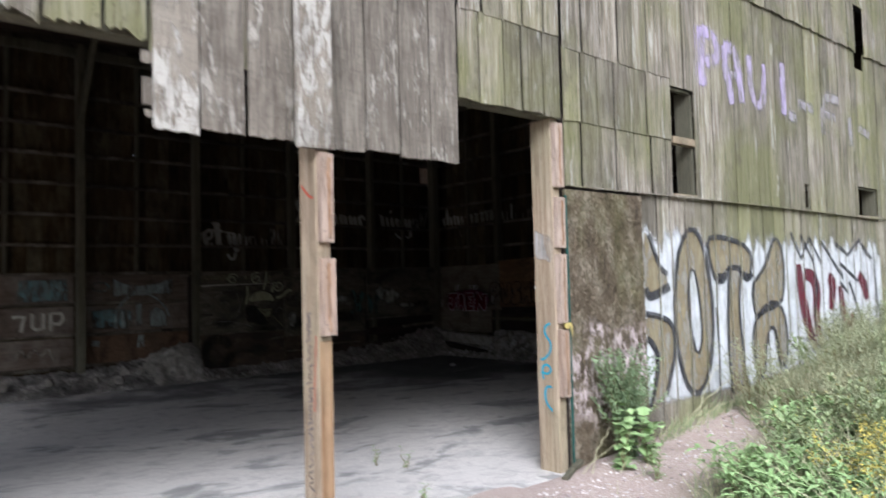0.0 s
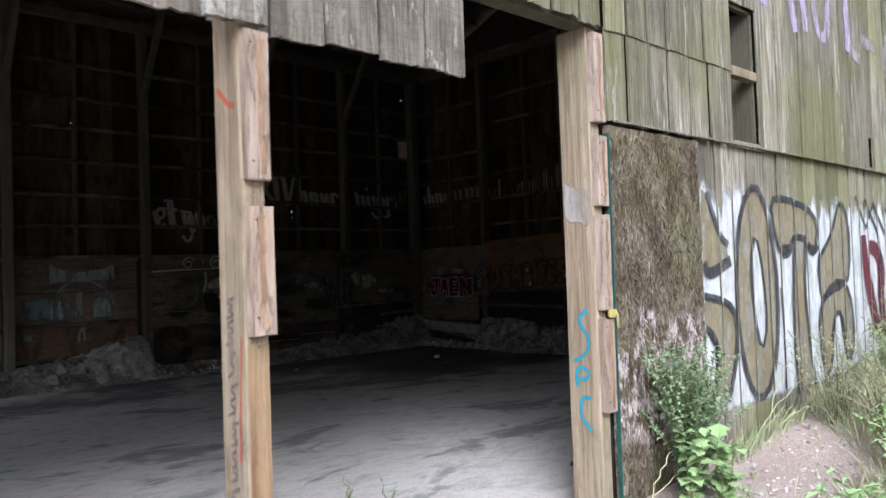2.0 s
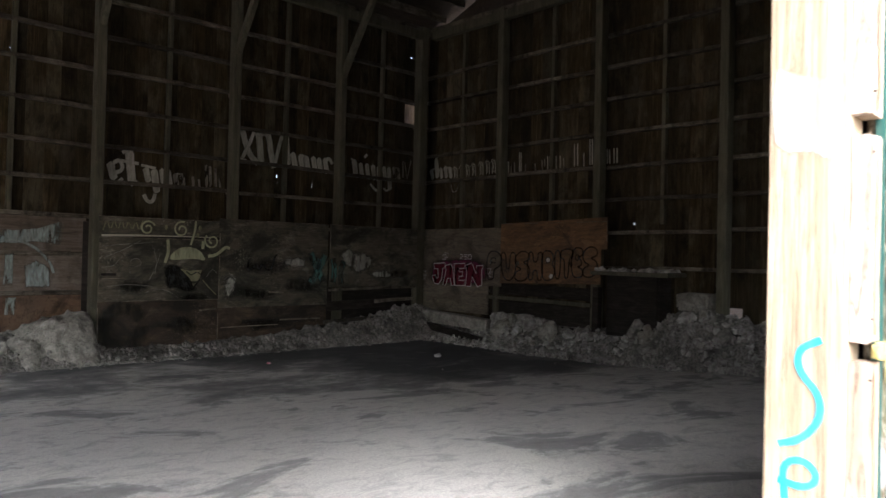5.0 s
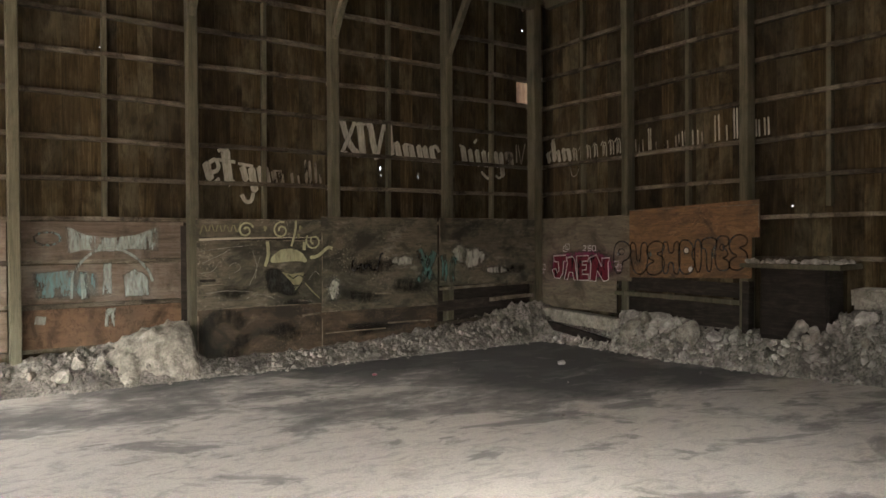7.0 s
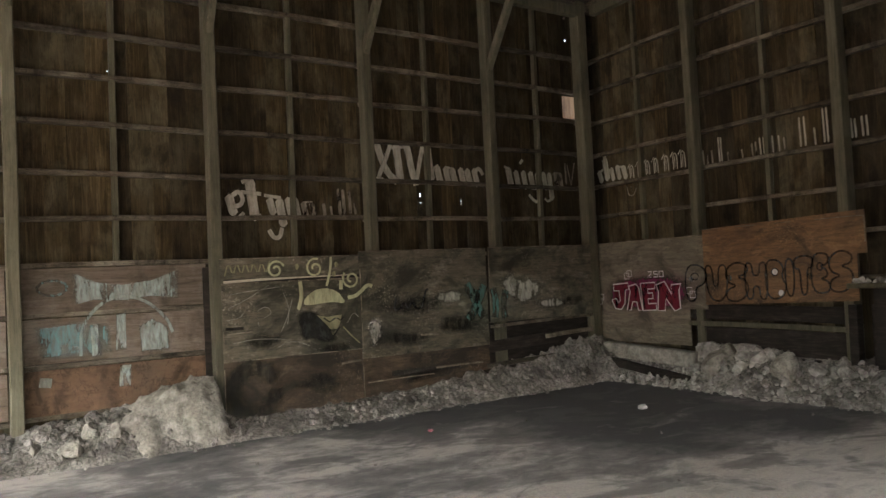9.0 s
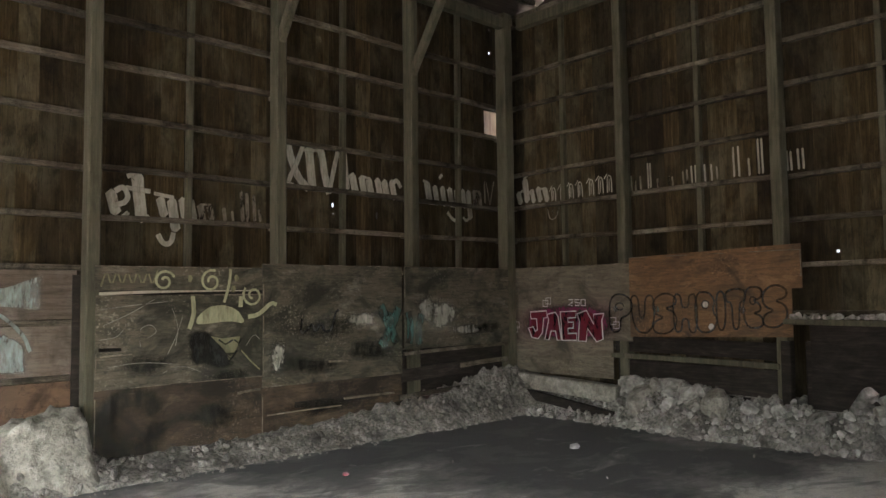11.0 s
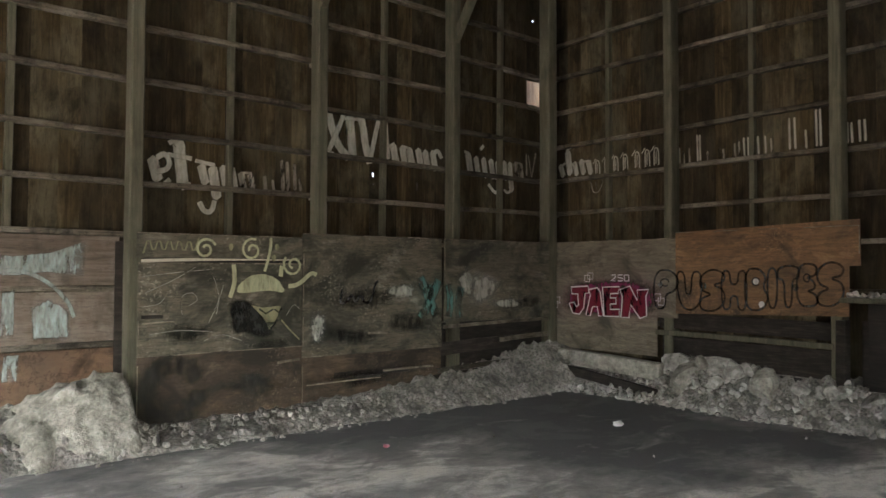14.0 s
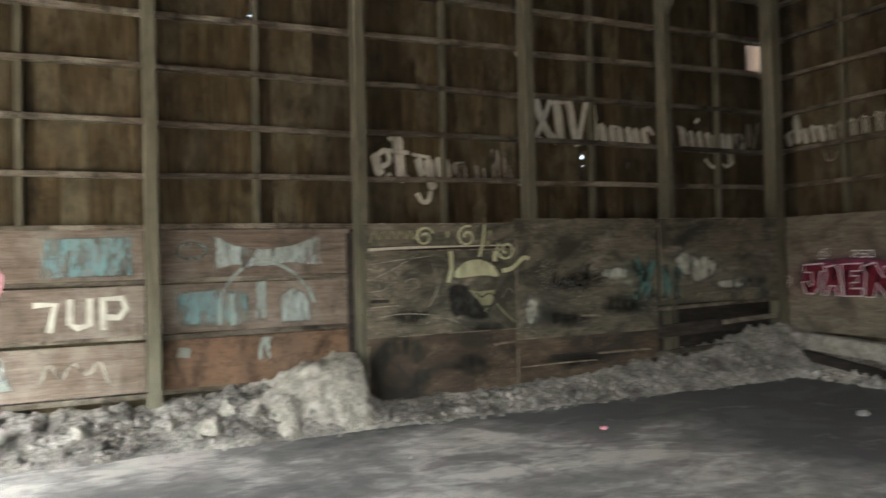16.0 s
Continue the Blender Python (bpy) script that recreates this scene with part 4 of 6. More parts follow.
def solid_shape(name, mat, points, proud, label, rounds=1):
    """A painted shape with a clean rim."""
    bm = bmesh.new()
    layer = density(bm)
    f = bm.faces.new([bm.verts.new(spot("y", WALL, u, z, proud)) for u, z in smooth_line(points, rounds, True)])
    for v in bm.verts:
        v[layer] = 0.9
    bmesh.ops.triangulate(bm, faces=[f])
    return part(name, bm, mat, mural, label)


def stroke(points, width, proud=0.0235, closed=False):
    bm = bmesh.new()
    ribbon(bm, smooth_line(points, 1 if closed else 2, closed), width, "y", WALL, proud, closed)
    part("outline", bm, "outline", mural, "black outline")


S_TOP = [(5.97, 2.23), (6.05, 2.21), (6.14, 2.03), (6.22, 1.9), (6.33, 1.84), (6.34, 1.71), (6.02, 1.6), (5.96, 1.72)]
S_LOW = [(5.96, 1.49), (6.17, 1.46), (6.38, 1.39), (6.42, 1.2), (6.37, 0.98), (6.24, 0.74), (6.12, 0.62), (5.98, 0.66), (6.1, 0.88), (6.14, 1.09), (6.06, 1.22), (5.96, 1.27)]
O_RIM = [(6.8, 2.32), (6.56, 2.13), (6.44, 1.72), (6.43, 1.24), (6.55, 0.83), (6.74, 0.66), (6.98, 0.79), (7.12, 1.2), (7.11, 1.71), (6.99, 2.12)]
O_EYE = [(6.78, 1.94), (6.67, 1.72), (6.70, 1.31), (6.80, 1.03), (6.91, 1.21), (6.88, 1.62)]
T_TOP = [(7.06, 2.19), (7.3, 2.22), (7.8, 2.15), (8.0, 2.02), (7.9, 1.75), (7.75, 1.81), (7.68, 1.9), (7.45, 1.9), (7.39, 1.76), (7.21, 1.75), (7.10, 1.95)]
T_LEG = [(7.48, 1.92), (7.72, 1.92), (7.64, 1.36), (7.80, 0.62), (7.44, 0.62), (7.4, 1.18)]
A_TOP = [(8.54, 2.28), (8.74, 2.06), (8.71, 1.55), (8.5, 1.46), (8.2, 1.42), (8.01, 1.33), (7.95, 1.71), (8.13, 1.81), (8.31, 1.95)]
A_LOW = [(8.46, 1.53), (8.69, 1.40), (8.76, 1.1), (8.7, 0.8), (8.5, 0.78), (8.50, 1.14), (8.38, 1.25), (8.24, 1.13), (8.19, 0.8), (8.03, 0.66), (7.94, 0.94), (7.93, 1.23), (8.11, 1.43)]
for name, shape in (("letter_s_head", S_TOP), ("letter_s", S_LOW), ("letter_o", O_RIM), ("letter_t_stem", T_LEG), ("letter_t_bar", T_TOP), ("letter_a_head", A_TOP), ("letter_a", A_LOW)):
    solid_shape(name, "bronze", shape, 0.0165 if name != "letter_t_bar" else 0.018, "bronze letter")
solid_shape("letter_eye", "white", O_EYE, 0.0195, "white inside of the letter")
stroke(O_EYE, 0.045, closed=True)
stroke(O_RIM, 0.065, closed=True)
stroke(T_TOP, 0.06, closed=True)
stroke(T_LEG[1:4], 0.055)
stroke([T_LEG[0], T_LEG[5], T_LEG[4]], 0.055)
stroke(A_TOP, 0.055, closed=True)
stroke(A_LOW, 0.055, closed=True)
stroke(S_TOP[1:5], 0.06)
stroke([(5.97, 1.72), (6.02, 1.62), (6.36, 1.73)], 0.09)
stroke(S_LOW[:6], 0.06)
stroke(S_LOW[7:], 0.06)
stroke([(7.39, 1.80), (7.22, 1.79)], 0.1)
stroke([(7.75, 1.83), (7.9, 1.78), (7.97, 1.84)], 0.09)
stroke([(7.18, 1.5), (7.22, 1.1), (7.2, 0.7)], 0.03)
for pts in ([(9.13, 1.93), (9.17, 1.59), (9.32, 1.18), (9.5, 0.9)], [(9.28, 1.82), (9.5, 1.78), (9.62, 1.61), (9.53, 1.23), (9.7, 0.9)], [(9.95, 1.75), (10.1, 1.7), (10.0, 1.35)], [(10.3, 1.65), (10.4, 1.2), (10.75, 1.0), (10.65, 1.3)], [(10.95, 1.8), (11.15, 1.6), (11.2, 1.45)]):
    bm = bmesh.new()
    ribbon(bm, smooth_line(pts), 0.25, "y", WALL, 0.018, taper=0.5)
    part("maroon_stroke", bm, "maroon", mural, "maroon paint stroke")
for pts in ([(8.95, 2.3), (9.2, 2.0), (9.45, 2.25), (9.75, 1.95), (9.8, 2.2), (10.4, 1.75), (10.3, 1.95), (10.9, 1.7)], [(9.2, 2.28), (9.55, 1.95), (9.6, 1.6), (9.5, 1.3)], [(10.2, 2.2), (10.6, 2.05), (11.0, 2.25), (11.4, 2.0)], [(11.5, 2.1), (11.55, 1.4), (11.7, 1.2), (11.6, 0.9)], [(10.3, 1.7), (10.55, 1.55), (10.6, 1.7), (11.05, 1.05)], [(10.3, 1.35), (10.5, 0.85)], [(6.0, 1.25), (6.12, 1.12), (6.1, 0.95)]):
    bm = bmesh.new()
    ribbon(bm, pts, 0.06, "y", WALL, 0.0225)
    part("black_stroke", bm, "outline", mural, "thin black paint stroke")
tag = thing("lilac_tag", "faded lilac spray-painted letters high on the boards", "graffiti", (8.3, Y0, 3.8))
for mat, pts, w in (
    ("lilac", [(7.04, 3.72), (7.05, 4.36)], 0.2),
    ("lilac", [(7.08, 4.32), (7.36, 4.28), (7.40, 4.08), (7.12, 3.98)], 0.14),
    ("lilac", [(7.52, 4.24), (7.55, 3.95), (7.66, 3.62)], 0.15),
    ("lilac", [(7.52, 4.22), (7.78, 4.24), (7.88, 3.66)], 0.15),
    ("lilac_thin", [(7.56, 3.94), (7.84, 3.94)], 0.12),
    ("lilac", [(8.05, 4.24), (8.10, 3.72), (8.36, 3.68), (8.42, 4.2)], 0.13),
    ("lilac", [(8.86, 4.3), (8.88, 3.66)], 0.16),
    ("lilac_thin", [(8.9, 3.7), (9.2, 3.66)], 0.14),
    ("lilac_thin", [(9.25, 3.86), (9.7, 3.84)], 0.14),
    ("lilac_thin", [(9.95, 3.55), (9.98, 4.08), (10.5, 4.06)], 0.14),
    ("lilac_thin", [(10.0, 3.84), (10.35, 3.82)], 0.12),
    ("lilac_thin", [(10.8, 3.9), (10.85, 3.5)], 0.14),
    ("lilac_thin", [(11.1, 3.78), (11.5, 3.72)], 0.14),
):
    bm = bmesh.new()
    ribbon(bm, smooth_line(pts, 2), w, "y", Y0, 0.014, spray=True)
    part("letter", bm, mat, tag)

for ob in (*mural.children, *tag.children):
    cut_at_seams(ob)

# ---- sheets and boards along the north wall ----
def sheet_of_ply(label, plane, at, u0, u1, z0, z1, mat, holes=(), thick=0.016, name="plywood_sheet"):
    ob = plank(name, plane, at, u0, u1, z0, z1, thick, mat, None, 0.0, holes)
    # splintered bare edges along the top and one side, in broken lengths
    for along in (0, 1):
        a, end = (u0, u1) if along == 0 else (z0 + 0.15, z1)
        while a < end - 0.2:
            b = min(end, a + RND.uniform(0.15, 0.7))
            w = RND.uniform(0.006, 0.014)
            p, q = ((a, z1 - 0.004), (b, z1 - 0.004)) if along == 0 else ((u0 + 0.008, a), (u0 + 0.008, b))
            if not any(h[0] - 0.05 < p[0] < h[1] + 0.05 and h[2] - 0.05 < p[1] < h[3] + 0.05 for h in holes) and name == "plywood_sheet":
                under(part("worn_edge", lumber(spot(plane, at, *p, 0.002), spot(plane, at, *q, 0.002), w, w, 0.001, 0.002, 4), "worn_edge", None), ob)
            a = b + RND.uniform(0.02, 0.35)
    return tagged(ob, label, "plywood")


sheet_of_ply("dirty dark plywood with a pale yellow horned face", "y", 14.885, 6.575, 8.53, 0.86, 1.875, "ply_dark", [(6.6, 6.85, 1.27, 1.31)])
sheet_of_ply("narrow dirty plywood strip with pale scribbles", "y", 14.88, 6.56, 8.53, 1.925, 2.195, "ply_dark")
sheet_of_ply("charred reddish plywood sheet standing in rubble", "y", 14.88, 6.57, 8.53, -0.05, 0.87, "ply_char")
sheet_of_ply("large grimy plywood sheet with dark green stains", "y", 14.87, 8.535, 10.76, 0.72, 2.25, "ply_dark")
sheet_of_ply("blackened plywood sheet low on the wall", "y", 14.885, 8.535, 10.76, -0.05, 0.74, "ply_char", [(9.0, 10.2, 0.42, 0.5)])
sheet_of_ply("grimy plywood sheet with a teal and white smudge", "y", 14.865, 10.80, 13.02, 1.06, 2.255, "ply_dark")
for z0, z1, u0, u1, mat, y in ((1.885, 1.918, 6.58, 8.5, "beige", 14.89), (0.98, 1.03, 10.8, 13.0, "girt", 14.86), (0.73, 0.80, 11.9, 12.95, "girt", 14.83), (0.60, 0.78, 10.75, 12.2, "black_wood_and_shade", 14.87), (0.36, 0.43, 10.7, 12.6, "girt", 14.85), (0.2, 0.34, 10.6, 12.0, "black_wood_and_shade", 14.87)):
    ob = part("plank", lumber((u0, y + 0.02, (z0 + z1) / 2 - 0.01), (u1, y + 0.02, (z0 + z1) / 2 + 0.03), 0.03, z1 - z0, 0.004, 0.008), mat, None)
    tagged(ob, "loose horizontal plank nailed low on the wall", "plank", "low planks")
# black boards painted as the shade in gaps between planks and sheets
tagged(plank("backing_board", "y", 15.06, 10.78, 13.05, -0.1, 1.04, 0.02, "black_wood_and_shade", None), "black board that puts shade in the gap behind the loose planks", "board")
tagged(plank("backing_board", "y", 15.08, 6.4, 10.78, -0.1, 2.1, 0.02, "black_wood_and_shade", None), "black board that puts shade in the gaps of the plywood", "board")

face = thing("horned_mask_graffiti", "pale yellow horned face sprayed on plywood", "graffiti", (8.0, 14.88, 1.1))
A = 14.885
painted("head", "sulphur", face, "y", A, 0.005, [smooth_line([(7.62, 1.53), (7.74, 1.70), (7.92, 1.77), (8.12, 1.75), (8.26, 1.66), (8.34, 1.50), (8.15, 1.55), (7.95, 1.54), (7.78, 1.52)], 2, True)])
painted("black_mask", "soot_heavy", face, "y", A, 0.004, [smooth_line([(7.55, 1.50), (7.8, 1.5), (8.0, 1.36), (8.1, 1.14), (8.24, 1.0), (8.0, 0.97), (7.78, 1.06), (7.62, 1.02), (7.56, 1.24)], 2, True)], rim=0.7)
painted("chin", "sulphur_dim", face, "y", A, 0.0055, [[(7.84, 1.40), (8.0, 1.36), (8.26, 1.38), (8.22, 1.24), (8.10, 1.07), (8.02, 1.22)]])
for pts in ([(8.25, 1.2), (8.36, 1.08), (8.5, 0.95)], [(7.96, 1.34), (8.05, 1.28), (8.14, 1.33)], [(8.16, 1.33), (8.22, 1.29), (8.26, 1.34)], [(8.02, 1.2), (8.12, 1.1), (8.2, 1.2)]):
    painted("face_line", "outline" if pts[0][0] < 8.2 else "sulphur_dim", face, "y", A, 0.0085, (), [pts], 0.022)
painted("mouth", "outline", face, "y", A, 0.007, [[(8.04, 1.18), (8.18, 1.18), (8.11, 1.13)]])
for pts, mat, w in (([(7.60, 1.48), (7.66, 1.65), (7.64, 1.86)], "sulphur", 0.06), ([(8.33, 1.6), (8.48, 1.62), (8.64, 1.77), (8.72, 1.74)], "sulphur", 0.06), ([(8.24, 1.72), (8.25, 1.85)], "sulphur", 0.06)):
    bm = bmesh.new()
    ribbon(bm, smooth_line(pts), w, "y", A if pts[-1][0] < 8.5 else 14.87, 0.006 if pts[-1][0] < 8.5 else 0.012)
    part("horn", bm, mat, face)
for cx, cz, r, turn in ((7.30, 2.03, 0.10, 0.4), (7.86, 2.03, 0.11, 1.2), (8.40, 1.86, 0.11, 2.4)):
    pts = [(cx + r * (1.25 - 0.055 * k) * math.cos(turn + k * 0.5), cz + r * (1.25 - 0.055 * k) * math.sin(turn + k * 0.5)) for k in range(18)]
    bm = bmesh.new()
    ribbon(bm, pts, 0.034, "y", 14.88, 0.014)
    part("curl", bm, "sulphur", face)
bm = bmesh.new()
ribbon(bm, smooth_line([(8.10, 2.18), (8.09, 2.0), (8.02, 1.78)]), 0.04, "y", 14.88, 0.016)
part("curl", bm, "sulphur", face)
for cx, cz in ((7.60, 2.06), (8.18, 2.07), (8.14, 1.94)):
    painted("dot", "sulphur_dim", face, "y", 14.88, 0.015, [[(cx + 0.035 * math.cos(a), cz + 0.05 * math.sin(a)) for a in (0, 1, 2, 3, 4, 5)]])
painted("pale_scribble", "sulphur_dim", face, "y", 14.88, 0.004, [], [smooth_line([(6.62 + i * 0.055, 1.97 + (0.18 if i % 2 else 0)) for i in range(12)], 1)], 0.025)
scratches = thing("scratched_scribbles", "thin chalky scratches and scribbles on dark plywood", "graffiti", (7.1, A, 1.0))
for pts in ([(6.62, 1.72), (6.9, 1.76), (7.35, 1.80)], [(6.65, 1.55), (6.95, 1.68), (7.2, 1.83)], [(7.05, 1.3), (7.02, 1.5), (7.16, 1.56), (7.24, 1.46), (7.12, 1.40)], [(7.35, 1.2), (7.45, 1.4), (7.52, 1.62)], [(6.7, 1.1), (7.0, 1.14), (7.4, 1.1)], [(7.3, 1.0), (7.5, 1.08), (7.75, 0.98)], [(8.32, 1.25), (8.42, 1.4), (8.5, 1.32)], [(6.62, 1.4), (6.8, 1.42), (6.86, 1.5)], [(7.4, 1.72), (7.48, 1.5), (7.44, 1.3)]):
    painted("scratch", "chalk", scratches, "y", A, 0.0045, (), [smooth_line(pts)], 0.007)
stain = thing("scorch_mark", "round black scorch on charred plywood", "stain", (6.9, 14.88, 0.1))
bm = bmesh.new()
ribbon(bm, smooth_line([(6.95 + 0.31 * math.cos(a * 0.7) * (1 + 0.12 * math.sin(3.1 * a)), 0.46 + 0.32 * math.sin(a * 0.7)) for a in range(9)], 2, True), 0.24, "y", 14.88, 0.004, closed=True, spray=True)
part("ring", bm, "soot", stain)
for u, z, w, h, mat, at in ((9.5, 1.42, 0.85, 0.30, "soot", 14.87), (10.1, 1.1, 0.6, 0.22, "soot", 14.87), (9.2, 0.95, 0.6, 0.18, "soot", 14.87), (12.5, 1.3, 0.5, 0.16, "soot", 14.865), (7.1, 1.1, 0.5, 0.18, "soot", 14.885), (8.1, 0.92, 0.4, 0.14, "soot", 14.885), (7.9, 0.45, 0.55, 0.2, "soot", 14.88), (9.4, 0.4, 0.8, 0.14, "soot", 14.885), (11.55, 1.5, 0.5, 0.34, "chalk", 14.865), (11.25, 1.6, 0.35, 0.3, "chalk", 14.865), (12.1, 1.3, 0.5, 0.16, "chalk", 14.865), (10.0, 1.5, 0.4, 0.2, "chalk", 14.87), (8.75, 1.1, 0.2, 0.3, "chalk", 14.87)):
    blob = [(u + w * math.cos(a * 0.628) * RND.uniform(0.55, 1.2), z + h * math.sin(a * 0.628) * RND.uniform(0.55, 1.2)) for a in range(10)]
    ob = painted("paint_smudge", mat, None, "y", at, 0.004, [smooth_line(blob, 2, True)], rim=0.25)
    tagged(ob, "blurred smudge of old spray paint on plywood", "graffiti", "smudges")
ob = painted("paint_cross", "teal_vivid", None, "y", 14.87, 0.009, (), [smooth_line(l) for l in ([(10.36, 1.70), (10.48, 1.48), (10.66, 1.16)], [(10.70, 1.66), (10.56, 1.4), (10.38, 1.14)], [(10.42, 1.55), (10.6, 1.52)])], 0.16)
tagged(ob, "teal spray-painted cross over two plywood sheets", "graffiti", "teal cross")
ob = painted("paint_cross", "teal_vivid", None, "y", 14.865, 0.009, (), [smooth_line(l) for l in ([(10.86, 1.6), (10.92, 1.36), (10.88, 1.14)], [(11.12, 1.56), (11.04, 1.3), (11.08, 1.12)])], 0.14)
tagged(ob, "teal spray-painted streaks beside a sheet's edge", "graffiti", "teal cross")
ob = painted("paint_scrawl", "outline", None, "y", 14.87, 0.006, (), [smooth_line([(9.1, 1.55), (9.06, 1.36), (9.18, 1.4), (9.24, 1.5), (9.3, 1.36), (9.38, 1.5), (9.44, 1.36), (9.56, 1.4), (9.6, 1.62), (9.66, 1.66)])], 0.035)
tagged(ob, "short black spray-painted scrawl on plywood", "graffiti")

for u0, u1, z, y in ((6.62, 6.95, 1.22, 14.86), (8.6, 9.7, 0.38, 14.866), (9.75, 10.6, 0.47, 14.866), (9.5, 9.8, 0.98, 14.853), (8.2, 8.5, 0.69, 14.862)):
    ob = part("splinter", lumber((u0, y, z), (u1, y, z + RND.uniform(-0.02, 0.05)), 0.018, RND.uniform(0.015, 0.035), 0.003, 0.004), "worn_edge", None)
    tagged(ob, "pale splinter of plywood peeling from the sheet", "splinter", "splinters")

# boards with teal figures between the posts
tagged(plank("lower_board", "y", 15.12, 4.36, 6.46, 0.45, 0.97, 0.02, "rust_board", None), "rust-brown horizontal board low on the wall", "board")
B = 15.16
figure = thing("teal_figure", "faded teal and white sprayed figure with a banner", "graffiti", (5.5, B, 1.0))
for z in (1.30, 1.89):
    plank("backing", "y", B, 4.36, 6.46, z - 0.26, z + 0.26, 0.03, "dusty_board", figure)
painted("banner", "teal_pale", figure, "y", B, 0.005, [[(4.86, 2.10), (5.10, 1.98), (5.45, 1.93), (5.85, 1.98), (6.16, 2.10), (6.14, 1.72), (5.80, 1.76), (5.45, 1.72), (5.08, 1.75), (4.88, 1.70)]], rim=0.82)
painted("figure_fill", "teal", figure, "y", B, 0.004, [[(4.5, 1.08), (4.46, 1.48), (4.95, 1.52), (5.3, 1.45), (5.35, 1.1)]], rim=0.75)
painted("figure_body", "teal_pale", figure, "y", B, 0.006, [[(5.08, 1.06), (5.06, 1.45), (5.16, 1.5), (5.2, 1.06)], [(5.62, 1.06), (5.6, 1.42), (5.78, 1.52), (5.98, 1.38), (6.0, 1.06)], [(5.34, 1.1), (5.36, 1.6), (5.48, 1.62), (5.48, 1.1)]], rim=0.75)
painted("arch", "teal_pale", figure, "y", B, 0.007, (), [smooth_line([(4.96, 1.1), (4.98, 1.5), (5.3, 1.8), (5.66, 1.76), (5.95, 1.5), (6.02, 1.3)])], 0.045)
painted("loop", "teal", figure, "y", B, 0.006, (), [[(4.68 + 0.16 * math.cos(a * 0.6), 1.92 + 0.09 * math.sin(a * 0.6)) for a in range(12)]], 0.035)
painted("drip", "teal_pale", figure, "y", 15.12, 0.005, [[(5.36, 0.68), (5.38, 0.96), (5.52, 0.96), (5.5, 0.68)]])
painted("drip", "teal_pale", figure, "y", 15.12, 0.005, [[(4.5, 0.78), (4.52, 0.9), (4.66, 0.88), (4.64, 0.76)]])
west_panel = thing("painted_boards", "boards with a white sprayed tag over pink and teal paint", "graffiti", (3.2, B, 0.6))
for z in (0.70, 1.30, 1.89):
    plank("backing", "y", B, 2.05, 4.2, z - 0.26, z + 0.26, 0.03, "dusty_board", west_panel)
for pts in ([(3.16, 1.40), (3.36, 1.40), (3.30, 1.12)], [(3.50, 1.45), (3.49, 1.2), (3.56, 1.15), (3.67, 1.18), (3.67, 1.45)], [(3.80, 1.12), (3.80, 1.44), (3.98, 1.44), (4.02, 1.33), (3.95, 1.24), (3.82, 1.25)]):
    bm = bmesh.new()
    ribbon(bm, pts, 0.075, "y", B, 0.006)
    part("tag_stroke", bm, "pale_letter", west_panel, "white spray stroke")
painted("pink_patch", "pink", west_panel, "y", B, 0.004, [[(2.1, 1.1), (2.15, 2.0), (2.75, 2.05), (2.95, 1.7), (2.8, 1.1)]])
painted("teal_patch", "teal", west_panel, "y", B, 0.005, [[(3.2, 1.65), (3.25, 2.08), (4.1, 2.1), (4.12, 1.66)]])
painted("grey_patch", "teal_pale", west_panel, "y", B, 0.004, [[(2.1, 0.5), (2.1, 0.9), (2.9, 0.92), (3.0, 0.55)]])
painted("grey_scrawl", "faint_letter", west_panel, "y", B, 0.006, (), [smooth_line([(3.2, 0.6), (3.3, 0.85), (3.4, 0.58), (3.5, 0.85), (3.65, 0.62), (3.75, 0.85), (3.85, 0.55)])], 0.04)


# ---- old-style lettering high on the walls ----
def minim(bm, plane, at, u, z0, z1, w, flip=False, proud=0.015):
    """A broad pen's upright stroke, with a diamond head and foot."""
    s = -1 if flip else 1
    k = min(w, 0.3 * (z1 - z0))
    shape = ((-0.5, z0 + 0.9 * k), (-0.3, z0 + 0.3 * k), (0.3, z0), (1.0, z0 + 0.7 * k), (0.5, z0 + 1.2 * k), (0.5, z1 - 0.9 * k), (0.3, z1 - 0.3 * k), (-0.3, z1), (-1.0, z1 - 0.7 * k), (-0.5, z1 - 1.2 * k))
    fill(bm, [(u + s * w * a, z) for a, z in shape], plane, at, proud)


def letter(ob, mat, plane, at, stems=(), pens=(), flip=False):
    """One written letter: stems (u, foot, top, width) and pen lines (width, points)."""
    bm = bmesh.new()
    for k, (u, z0, z1, w) in enumerate(stems):
        minim(bm, plane, at, u, z0, z1, w, flip, 0.015 + 0.0003 * k)
    for k, (w, pts) in enumerate(pens):
        ribbon(bm, smooth_line(pts), w, plane, at, 0.0165 + 0.001 * k)
    return part("letter", bm, mat, ob)


